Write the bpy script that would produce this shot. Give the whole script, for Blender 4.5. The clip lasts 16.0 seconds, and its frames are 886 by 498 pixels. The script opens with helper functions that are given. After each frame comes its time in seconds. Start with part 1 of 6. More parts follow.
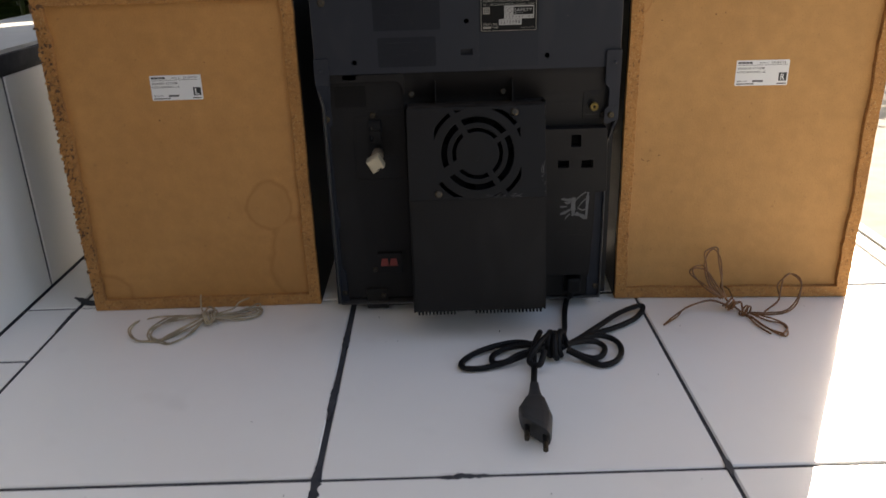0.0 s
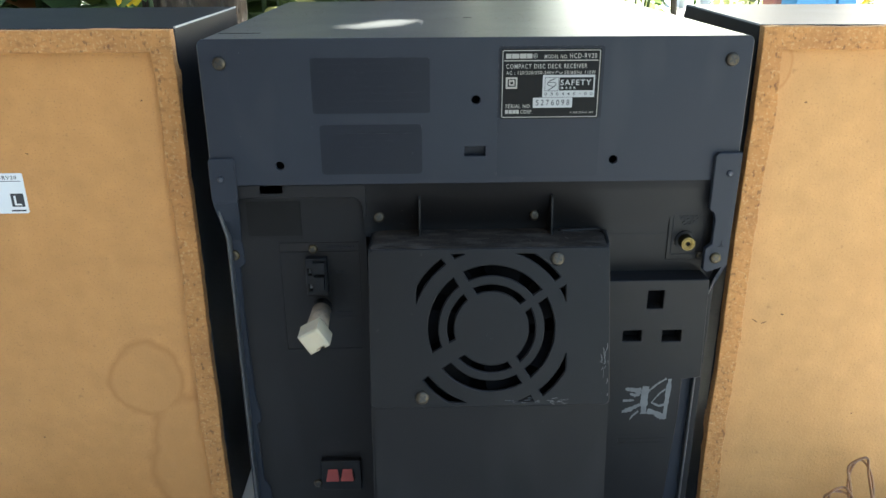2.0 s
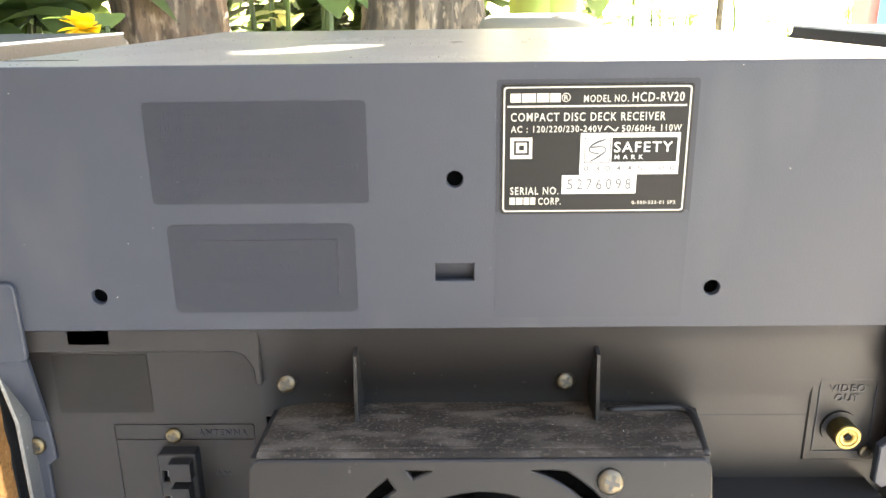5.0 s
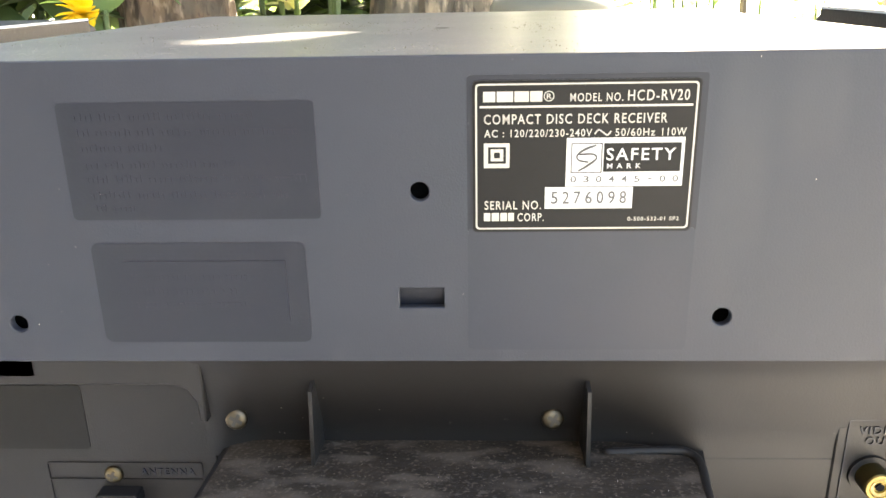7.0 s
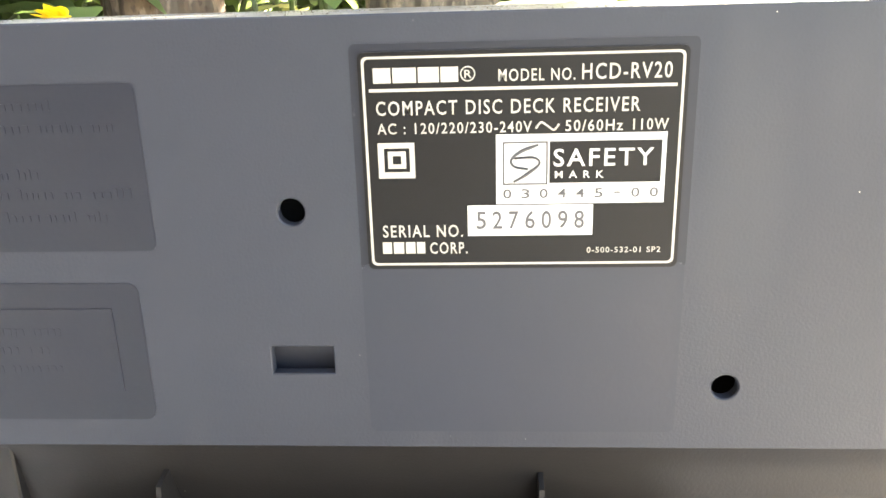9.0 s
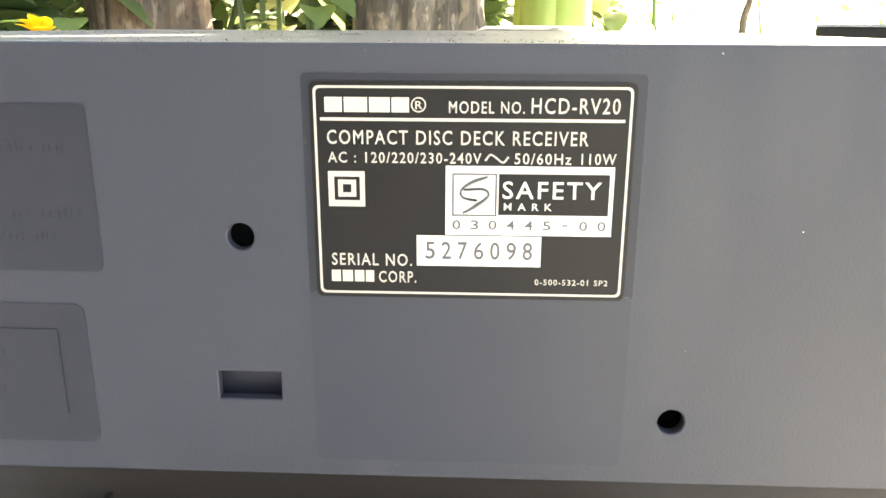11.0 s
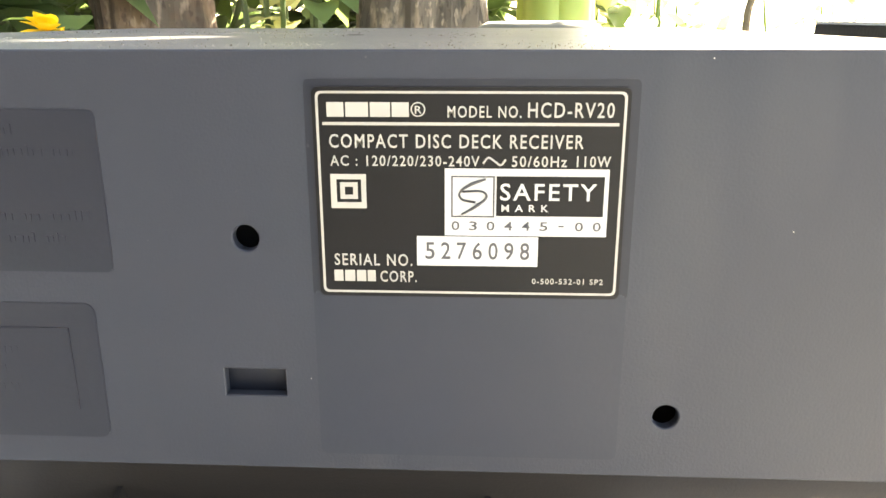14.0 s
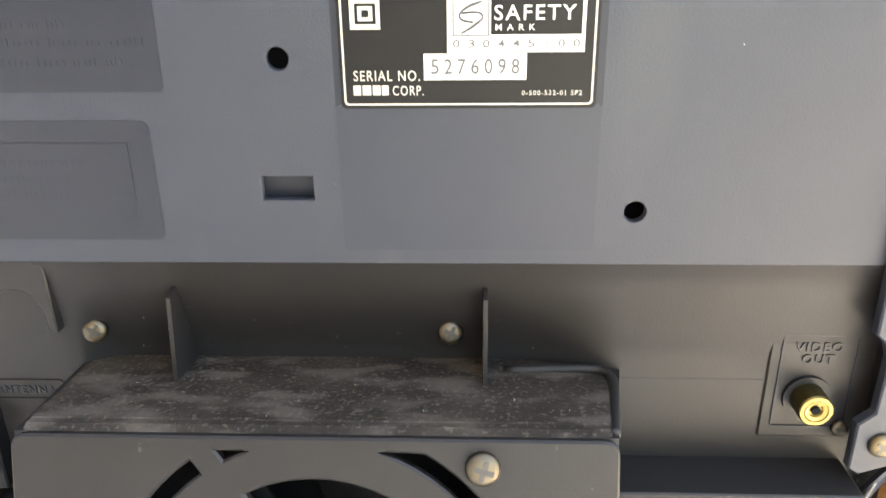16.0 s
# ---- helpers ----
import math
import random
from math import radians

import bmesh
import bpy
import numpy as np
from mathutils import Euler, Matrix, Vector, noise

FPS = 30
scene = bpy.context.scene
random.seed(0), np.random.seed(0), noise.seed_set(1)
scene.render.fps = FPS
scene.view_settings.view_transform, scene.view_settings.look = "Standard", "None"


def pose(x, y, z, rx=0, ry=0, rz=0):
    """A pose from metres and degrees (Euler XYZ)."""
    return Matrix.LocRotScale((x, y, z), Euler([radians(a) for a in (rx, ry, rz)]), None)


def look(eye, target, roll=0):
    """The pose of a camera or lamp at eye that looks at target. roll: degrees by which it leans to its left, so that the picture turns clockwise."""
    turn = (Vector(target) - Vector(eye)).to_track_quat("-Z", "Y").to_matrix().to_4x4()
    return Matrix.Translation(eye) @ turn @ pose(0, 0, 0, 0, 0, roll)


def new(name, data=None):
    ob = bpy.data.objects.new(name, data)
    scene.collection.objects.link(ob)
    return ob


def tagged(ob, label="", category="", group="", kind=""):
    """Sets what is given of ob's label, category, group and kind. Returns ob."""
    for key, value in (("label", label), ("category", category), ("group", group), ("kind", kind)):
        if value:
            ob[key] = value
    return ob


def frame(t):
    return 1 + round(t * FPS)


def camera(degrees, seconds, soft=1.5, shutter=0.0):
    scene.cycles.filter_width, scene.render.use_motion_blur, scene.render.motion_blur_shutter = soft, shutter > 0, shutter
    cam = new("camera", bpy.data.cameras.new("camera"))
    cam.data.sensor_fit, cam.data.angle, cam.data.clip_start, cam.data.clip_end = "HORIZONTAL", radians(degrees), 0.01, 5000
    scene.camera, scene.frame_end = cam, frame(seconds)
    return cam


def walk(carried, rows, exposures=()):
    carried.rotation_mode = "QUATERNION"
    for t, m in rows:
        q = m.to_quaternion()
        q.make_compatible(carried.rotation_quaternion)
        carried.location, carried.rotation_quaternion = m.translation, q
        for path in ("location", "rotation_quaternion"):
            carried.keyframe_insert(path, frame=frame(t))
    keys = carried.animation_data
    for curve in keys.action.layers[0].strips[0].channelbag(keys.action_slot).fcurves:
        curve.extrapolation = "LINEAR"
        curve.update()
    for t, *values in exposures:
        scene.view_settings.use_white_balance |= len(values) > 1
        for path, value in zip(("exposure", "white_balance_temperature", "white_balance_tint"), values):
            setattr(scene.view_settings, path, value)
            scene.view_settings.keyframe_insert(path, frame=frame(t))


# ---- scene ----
cam = camera(59.4, 16.0, shutter=0.1)
PATH = [
    (0, (-0.027, -0.719, 0.362), (-0.029, 1.133, -0.392), -1.8),
    (0.3, (-0.041, -0.6435, 0.3585), (0.0465, 1.242, -0.303), -2.5),
    (0.5, (-0.039, -0.619, 0.382), (-0.03, 1.246, -0.342), -1.4),
    (0.7, (-0.0575, -0.6, 0.3645), (-0.0715, 1.255, -0.383), -1.0),
    (1, (-0.05, -0.545, 0.356), (-0.051, 1.314, -0.382), 0.2),
    (1.5, (-0.045, -0.466, 0.354), (-0.028, 1.406, -0.352), -0.3),
    (2, (-0.027, -0.397, 0.362), (0.016, 1.465, -0.367), -0.3),
    (2.5, (-0.025, -0.342, 0.351), (0.016, 1.508, -0.406), -0.8),
    (3, (-0.02, -0.31, 0.339), (0.005, 1.546, -0.407), -0.5),
    (3.5, (-0.01, -0.278, 0.334), (-0.008, 1.576, -0.417), -1.0),
    (4, (-0.004, -0.247, 0.322), (0.015, 1.633, -0.36), -0.7),
    (4.5, (-0.002, -0.223, 0.329), (-0.028, 1.68, -0.286), -0.7),
    (4.7, (-0.002, -0.216, 0.333), (-0.024, 1.691, -0.268), -0.7),
    (6.8, (0.012, -0.181, 0.336), (-0.075, 1.708, -0.317), -0.8),
    (7, (0.012, -0.176, 0.334), (-0.067, 1.715, -0.311), -1.1),
    (7.5, (0.02, -0.158, 0.331), (-0.092, 1.743, -0.281), -0.9),
    (8, (0.023, -0.139, 0.324), (-0.1, 1.767, -0.269), -1.1),
    (8.2, (0.026, -0.134, 0.323), (-0.074, 1.77, -0.281), -1.6),
    (10.3, (0.034, -0.119, 0.318), (-0.127, 1.784, -0.274), -1.7),
    (10.5, (0.034, -0.119, 0.32), (-0.103, 1.789, -0.263), -1.0),
    (11, (0.038, -0.122, 0.322), (-0.043, 1.797, -0.234), 0.2),
    (11.5, (0.038, -0.124, 0.325), (-0.063, 1.794, -0.233), -0.0),
    (12, (0.039, -0.124, 0.324), (-0.063, 1.793, -0.237), 0.0),
    (12.5, (0.038, -0.125, 0.327), (-0.066, 1.783, -0.264), 0.0),
    (13, (0.039, -0.127, 0.324), (-0.06, 1.79, -0.238), 0.1),
    (13.5, (0.039, -0.126, 0.325), (-0.069, 1.786, -0.253), -0.1),
    (14, (0.039, -0.125, 0.324), (-0.054, 1.789, -0.247), -0.1),
    (14.5, (0.039, -0.127, 0.325), (-0.05, 1.789, -0.242), -0.0),
    (15, (0.038, -0.131, 0.326), (-0.049, 1.784, -0.243), 0.1),
    (15.5, (0.037, -0.147, 0.321), (-0.098, 1.749, -0.301), -0.3),
    (16, (0.039, -0.155, 0.312), (-0.046, 1.69, -0.455), -0.8),
]
EXPOSURES = [(0, 1.76, 7600, 15), (0.5, 2.21, 7650, 15), (1.0, 2.7, 7700, 18), (1.5, 3.18, 7100, 13), (2.0, 3.25, 6100, 0), (2.5, 3.48, 5700, -5), (3.0, 4.07, 5900, -4), (3.5, 4.47, 6150, 5), (4.5, 5.43, 7900, 10), (7, 4.98, 7900, 10), (8, 4.98, 7900, 10), (10.3, 5.35, 8000, 9), (10.5, 5.32, 8000, 9), (11, 4.99, 8000, 9), (12, 4.72, 8100, 9), (15, 4.71, 8100, 9), (16, 5.35, 8100, 9)]
walk(cam, [(t, look(eye, target, roll)) for t, eye, target, roll in PATH], EXPOSURES)
from mathutils.geometry import tessellate_polygon
# ---------- world, sun, exposure ----------
SUN_AZ = (0.496, 0.868)          # from the garden side, behind and to the right of the stereo
SUN_EL = radians(35)
world = bpy.data.worlds.new("sky")
scene.world = world
world.use_nodes = True
wn = world.node_tree.nodes
sky = wn.new("ShaderNodeTexSky")
sky.sky_type = "NISHITA"
sky.sun_disc = False
sky.sun_elevation = SUN_EL
sky.sun_rotation = math.atan2(SUN_AZ[0], SUN_AZ[1])
sky.air_density, sky.dust_density = 1.0, 2.5
world.node_tree.links.new(sky.outputs[0], wn["Background"].inputs[0])
wn["Background"].inputs[1].default_value = 0.085
sun = new("sun", bpy.data.lights.new("sun", "SUN"))
sun.data.energy, sun.data.angle, sun.data.color = 4.6, radians(0.5), (1.0, 0.94, 0.84)
sd = Vector((SUN_AZ[0] * math.cos(SUN_EL), SUN_AZ[1] * math.cos(SUN_EL), math.sin(SUN_EL)))
sun.matrix_world = look(sd * 20, (0, 0, 0))


# ---------- materials ----------
def material(name, base, rough=0.6, metal=0.0, vary=0.12, scale=40.0, bump=0.0, bump_scale=400.0, spec=0.5,
             tint=None, stain_scale=6.0, stain=0.0, coat=0.0, emit=None, random_amount=0.0):
    """A surface with grain and blotches: base colour varied at two scales, with a fine relief."""
    m = bpy.data.materials.new(name)
    m.use_nodes = True
    t = m.node_tree
    b = t.nodes["Principled BSDF"]
    b.inputs["Roughness"].default_value = rough
    b.inputs["Metallic"].default_value = metal
    b.inputs["Specular IOR Level"].default_value = spec
    b.inputs["Coat Weight"].default_value = coat
    co = t.nodes.new("ShaderNodeTexCoord")
    n1 = t.nodes.new("ShaderNodeTexNoise")
    n1.inputs["Scale"].default_value, n1.inputs["Detail"].default_value = scale, 6
    t.links.new(co.outputs["Object"], n1.inputs["Vector"])
    n2 = t.nodes.new("ShaderNodeTexNoise")
    n2.inputs["Scale"].default_value, n2.inputs["Detail"].default_value = stain_scale, 4
    t.links.new(co.outputs["Object"], n2.inputs["Vector"])
    dark = [c * (1 - vary) for c in base]
    light = [min(1, c * (1 + vary)) for c in base]
    r1 = t.nodes.new("ShaderNodeMix")
    r1.data_type = "RGBA"
    r1.inputs[6].default_value, r1.inputs[7].default_value = (*dark, 1), (*light, 1)
    t.links.new(n1.outputs["Fac"], r1.inputs[0])
    ramp = t.nodes.new("ShaderNodeMapRange")
    ramp.inputs[1].default_value, ramp.inputs[2].default_value = 0.45, 0.7
    ramp.inputs[4].default_value = stain
    t.links.new(n2.outputs["Fac"], ramp.inputs[0])
    r2 = t.nodes.new("ShaderNodeMix")
    r2.data_type = "RGBA"
    r2.inputs[7].default_value = (*(tint or [c * 0.6 for c in base]), 1)
    t.links.new(ramp.outputs[0], r2.inputs[0])
    t.links.new(r1.outputs[2], r2.inputs[6])
    out = r2.outputs[2]
    if random_amount:
        oi = t.nodes.new("ShaderNodeObjectInfo")
        hs = t.nodes.new("ShaderNodeHueSaturation")
        mr = t.nodes.new("ShaderNodeMapRange")
        mr.inputs[3].default_value, mr.inputs[4].default_value = 1 - random_amount, 1 + random_amount
        t.links.new(oi.outputs["Random"], mr.inputs[0])
        t.links.new(mr.outputs[0], hs.inputs["Value"])
        t.links.new(out, hs.inputs["Color"])
        out = hs.outputs[0]
    t.links.new(out, b.inputs["Base Color"])
    if bump:
        n3 = t.nodes.new("ShaderNodeTexNoise")
        n3.inputs["Scale"].default_value, n3.inputs["Detail"].default_value = bump_scale, 3
        t.links.new(co.outputs["Object"], n3.inputs["Vector"])
        bp = t.nodes.new("ShaderNodeBump")
        bp.inputs["Strength"].default_value, bp.inputs["Distance"].default_value = bump, 0.001
        t.links.new(n3.outputs["Fac"], bp.inputs["Height"])
        t.links.new(bp.outputs[0], b.inputs["Normal"])
    if emit:
        b.inputs["Emission Color"].default_value, b.inputs["Emission Strength"].default_value = (*emit[0], 1), emit[1]
    return m


def speckle(m, layers):
    """Lays flecks over a surface: (scale, from, to, amount, colour, stretch)."""
    t = m.node_tree
    b = t.nodes["Principled BSDF"]
    out = b.inputs["Base Color"].links[0].from_socket
    co = t.nodes.new("ShaderNodeTexCoord")
    for scale, lo, hi, amount, colour, stretch in layers:
        mp = t.nodes.new("ShaderNodeMapping")
        mp.inputs["Scale"].default_value = stretch
        t.links.new(co.outputs["Object"], mp.inputs["Vector"])
        nz = t.nodes.new("ShaderNodeTexNoise")
        nz.inputs["Scale"].default_value, nz.inputs["Detail"].default_value = scale, 2
        t.links.new(mp.outputs[0], nz.inputs["Vector"])
        mr = t.nodes.new("ShaderNodeMapRange")
        mr.inputs[1].default_value, mr.inputs[2].default_value, mr.inputs[4].default_value = lo, hi, amount
        t.links.new(nz.outputs["Fac"], mr.inputs[0])
        mx = t.nodes.new("ShaderNodeMix")
        mx.data_type = "RGBA"
        mx.inputs[7].default_value = (*colour, 1)
        t.links.new(mr.outputs[0], mx.inputs[0])
        t.links.new(out, mx.inputs[6])
        out = mx.outputs[2]
    t.links.new(out, b.inputs["Base Color"])
    return m


EVEN = (1, 1, 1)
SLATE = speckle(material("slate_plastic", (0.0146, 0.0174, 0.0248), 0.55, spec=0.24, vary=0.07, scale=60, bump=0.08, bump_scale=1900, stain=0.25, stain_scale=9, tint=(0.0185, 0.0217, 0.029)),
                ((420, 0.76, 0.80, 0.35, (0.12, 0.12, 0.12), EVEN), (30, 0.60, 0.72, 0.25, (0.045, 0.047, 0.05), (1, 1, 0.3))))
SLATE_SMOOTH = speckle(material("smooth_slate_plastic", (0.00928, 0.01096, 0.0164), 0.42, spec=0.175, vary=0.05, scale=50, bump=0.03, bump_scale=900),
                       ((300, 0.75, 0.80, 0.3, (0.08, 0.08, 0.085), EVEN),))
# lighter copy of the smooth slate, with its reflected light put into the base
SLATE_SHEEN = material("slate_plastic_with_sheen", (0.0122, 0.0148, 0.0222), 0.46, spec=0.22, vary=0.06, scale=50, bump=0.03, bump_scale=900)
def charcoal(name):
    return speckle(material(name, (0.0080, 0.0073, 0.0074), 0.50, spec=0.20, vary=0.08, scale=50, bump=0.06, bump_scale=1900, stain=0.35, stain_scale=12, tint=(0.0115, 0.0113, 0.0115)),
                   ((360, 0.75, 0.80, 0.3, (0.10, 0.095, 0.09), EVEN), (22, 0.58, 0.72, 0.3, (0.027, 0.026, 0.025), (1, 1, 0.35))))


CHAR = charcoal("charcoal_plastic")
CHAR_DARK = material("stained_charcoal_plastic", (0.0052, 0.0047, 0.0044), 0.55, spec=0.14, vary=0.15, scale=60)
DUSTY = speckle(material("dusty_charcoal_plastic", (0.01355, 0.01091, 0.008925), 0.75, spec=0.1, vary=0.25, scale=250, bump=0.3, bump_scale=700, stain=0.6, stain_scale=45, tint=(0.036, 0.028, 0.021)),
                ((70, 0.50, 0.66, 0.6, (0.060, 0.050, 0.041), (1, 2.2, 2.2)), (900, 0.56, 0.70, 0.7, (0.065, 0.054, 0.043), EVEN), (400, 0.66, 0.76, 0.5, (0.085, 0.074, 0.062), EVEN)))
LEDGE = speckle(charcoal("dusty_ledge_plastic"), ((300, 0.52, 0.68, 0.5, (0.030, 0.027, 0.024), (0.4, 1, 1)),))
CASE = speckle(material("case_metal", (0.0414, 0.0423, 0.0441), 0.40, vary=0.08, scale=90, bump=0.08, bump_scale=900, stain=0.45, stain_scale=25, tint=(0.105, 0.102, 0.097)),
               ((700, 0.60, 0.72, 0.6, (0.02, 0.02, 0.02), EVEN), (520, 0.66, 0.74, 0.6, (0.24, 0.23, 0.21), EVEN), (160, 0.66, 0.74, 0.4, (0.10, 0.095, 0.085), (1, 0.4, 1)), (28, 0.52, 0.66, 0.3, (0.07, 0.066, 0.06), EVEN)))
DUST = material("pale_dust", (0.30, 0.28, 0.25), 0.8, vary=0.2, scale=300)
DUST_BROWN = material("brown_dust", (0.105, 0.084, 0.062), 0.9, vary=0.3, scale=300)
# shade of the screw recesses, given as a dark colour
RECESS_SHADE = material("shaded_recess", (0.0075, 0.0065, 0.0055), 0.6, vary=0.3, scale=200)
CRUMB = material("dark_dirt", (0.09, 0.07, 0.05), 0.9, vary=0.3, scale=300)
SCUFF = material("scuffed_plastic", (0.095, 0.093, 0.090), 0.6, vary=0.3, scale=600)
STUD = material("slate_stud", (0.024, 0.026, 0.034), 0.5, vary=0.2, scale=300)
BLACK = material("black_plastic", (0.0068, 0.0068, 0.00765), 0.5, spec=0.2, vary=0.15, scale=80)
# near-black colour that stands in for the shade inside holes and the fan
INSIDE_SHADE = material("painted_inside_shade", (0.004, 0.004, 0.0045), 0.9, spec=0.05, vary=0.2)
CHROME = material("zinc_screw", (0.07319, 0.06166, 0.04641), 0.46, metal=1.0, vary=0.25, scale=500, stain=0.5, stain_scale=160, tint=(0.060, 0.050, 0.037))
BRASS = material("brass_screw", (0.08942, 0.07038, 0.04208), 0.46, metal=1.0, vary=0.25, scale=500, stain=0.5, stain_scale=160, tint=(0.075, 0.058, 0.034))
DULL_GOLD = material("dull_gilt", (0.115, 0.088, 0.034), 0.42, metal=1.0, vary=0.2, scale=300)
PLUG = material("dark_grey_plug", (0.030, 0.030, 0.031), 0.55, vary=0.1, scale=200)
YELLOW = material("yellow_insert", (0.19, 0.122, 0.015), 0.45, vary=0.05)
RED = material("red_plastic", (0.20, 0.018, 0.014), 0.5, vary=0.1, scale=200)
LABEL_BLACK = material("label_black", (0.004675, 0.004505, 0.00476), 0.42, spec=0.12, vary=0.12, scale=70)
INK_WHITE = material("label_ink", (0.2214, 0.2126, 0.1882), 0.55, vary=0.04, scale=200)
PAPER = material("white_paper", (0.70, 0.70, 0.69), 0.6, vary=0.03, scale=90)
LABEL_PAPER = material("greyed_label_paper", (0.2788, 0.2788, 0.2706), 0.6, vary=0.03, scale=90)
INK = material("black_ink", (0.03, 0.03, 0.032), 0.6, vary=0.05)
IVORY = material("aged_white_plastic", (0.4435, 0.3715, 0.2477), 0.5, vary=0.08, scale=90, stain=0.4, stain_scale=90, tint=(0.42, 0.37, 0.29))
GRIMY = material("grimy_sleeve", (0.30, 0.225, 0.15), 0.6, vary=0.3, scale=150, stain=0.6, stain_scale=200, tint=(0.06, 0.045, 0.03))
TAPE = material("torn_label_residue", (0.095, 0.098, 0.10), 0.65, vary=0.25, scale=300, stain=0.4, stain_scale=120)
TILE = speckle(material("white_glazed_tile", (0.88, 0.865, 0.825), 0.22, vary=0.02, scale=18, stain=0.3, stain_scale=3.5, tint=(0.81, 0.79, 0.745), random_amount=0.03, bump=0.03, bump_scale=25),
               ((120, 0.77, 0.82, 0.5, (0.30, 0.27, 0.23), EVEN), (14, 0.60, 0.75, 0.25, (0.60, 0.58, 0.55), EVEN)))
GROUT = material("black_grout", (0.025, 0.028, 0.036), 0.75, vary=0.4, scale=200, bump=0.5, bump_scale=300, stain=0.5, stain_scale=40, tint=(0.08, 0.085, 0.09))
CAPSTONE = material("painted_cement", (0.55, 0.55, 0.53), 0.8, vary=0.08, scale=30, bump=0.2, bump_scale=120, stain=0.4, stain_scale=7)
VINYL = speckle(material("black_vinyl_wrap", (0.012, 0.013, 0.0155), 0.50, spec=0.12, vary=0.1, scale=70, bump=0.10, bump_scale=700),
                ((500, 0.68, 0.76, 0.3, (0.10, 0.10, 0.10), EVEN), (20, 0.55, 0.7, 0.3, (0.045, 0.046, 0.048), EVEN)))
WORN = material("worn_vinyl_edge", (0.34, 0.34, 0.33), 0.7, vary=0.3, scale=300)
CORD = material("black_rubber_cord", (0.0075, 0.0075, 0.008), 0.45, spec=0.14, vary=0.1, scale=200)
WIRE_A = material("aged_clear_wire", (0.40, 0.325, 0.215), 0.35, vary=0.35, scale=120, stain=0.75, stain_scale=45, tint=(0.07, 0.050, 0.030))
WIRE_B = material("amber_wire", (0.21, 0.088, 0.026), 0.35, vary=0.35, scale=120, stain=0.75, stain_scale=45, tint=(0.06, 0.026, 0.010))
EARTH = material("dry_earth", (0.25, 0.235, 0.205), 0.9, vary=0.3, scale=14, bump=0.8, bump_scale=30, stain=0.5, stain_scale=3, tint=(0.18, 0.165, 0.14))
BLUE_PAINT = material("blue_paint", (0.10, 0.30, 0.55), 0.6, vary=0.08, scale=6, stain=0.3, stain_scale=2)
PINK_PAINT = material("faded_red_paint", (0.52, 0.22, 0.17), 0.7, vary=0.1, scale=6, stain=0.3, stain_scale=2)
# dark warm tone that keeps down the bounce from the added walls
PLASTER = material("added_wall_plaster", (0.086, 0.079, 0.068), 0.85, vary=0.06, scale=5, bump=0.2, bump_scale=80, stain=0.3, stain_scale=1.2)
CEMENT = material("cement", (0.10, 0.098, 0.078), 0.9, vary=0.15, scale=20, bump=0.4, bump_scale=60, stain=0.4, stain_scale=5)


def leaf_material(name, base, lit):
    m = material(name, base, 0.45, vary=0.25, scale=30, random_amount=0.15)
    b = m.node_tree.nodes["Principled BSDF"]
    b.inputs["Transmission Weight"].default_value = 0.0
    b.inputs["Subsurface Weight"].default_value = 0.0
    t = m.node_tree
    tr = t.nodes.new("ShaderNodeBsdfTranslucent")
    tr.inputs[0].default_value = (*lit, 1)
    mix = t.nodes.new("ShaderNodeMixShader")
    mix.inputs[0].default_value = 0.4
    t.links.new(b.outputs[0], mix.inputs[1])
    t.links.new(tr.outputs[0], mix.inputs[2])
    t.links.new(mix.outputs[0], t.nodes["Material Output"].inputs[0])
    return m


LEAF = leaf_material("green_leaf", (0.062, 0.098, 0.036), (0.15, 0.225, 0.065))
LEAF_DRY = leaf_material("dry_leaf", (0.30, 0.13, 0.05), (0.42, 0.20, 0.07))
LEAF_LIGHT = leaf_material("pale_leaf", (0.34, 0.35, 0.15), (0.66, 0.66, 0.30))
STEM = leaf_material("pale_green_stem", (0.20, 0.27, 0.06), (0.24, 0.34, 0.08))
PETAL = leaf_material("yellow_petal", (0.72, 0.50, 0.03), (0.85, 0.62, 0.04))


def math_node(t, op, a, b=None):
    n = t.nodes.new("ShaderNodeMath")
    n.operation = op
    for k, v in enumerate((a, b)):
        if v is None:
            continue
        if isinstance(v, (int, float)):
            n.inputs[k].default_value = v
        else:
            t.links.new(v, n.inputs[k])
    return n.outputs[0]


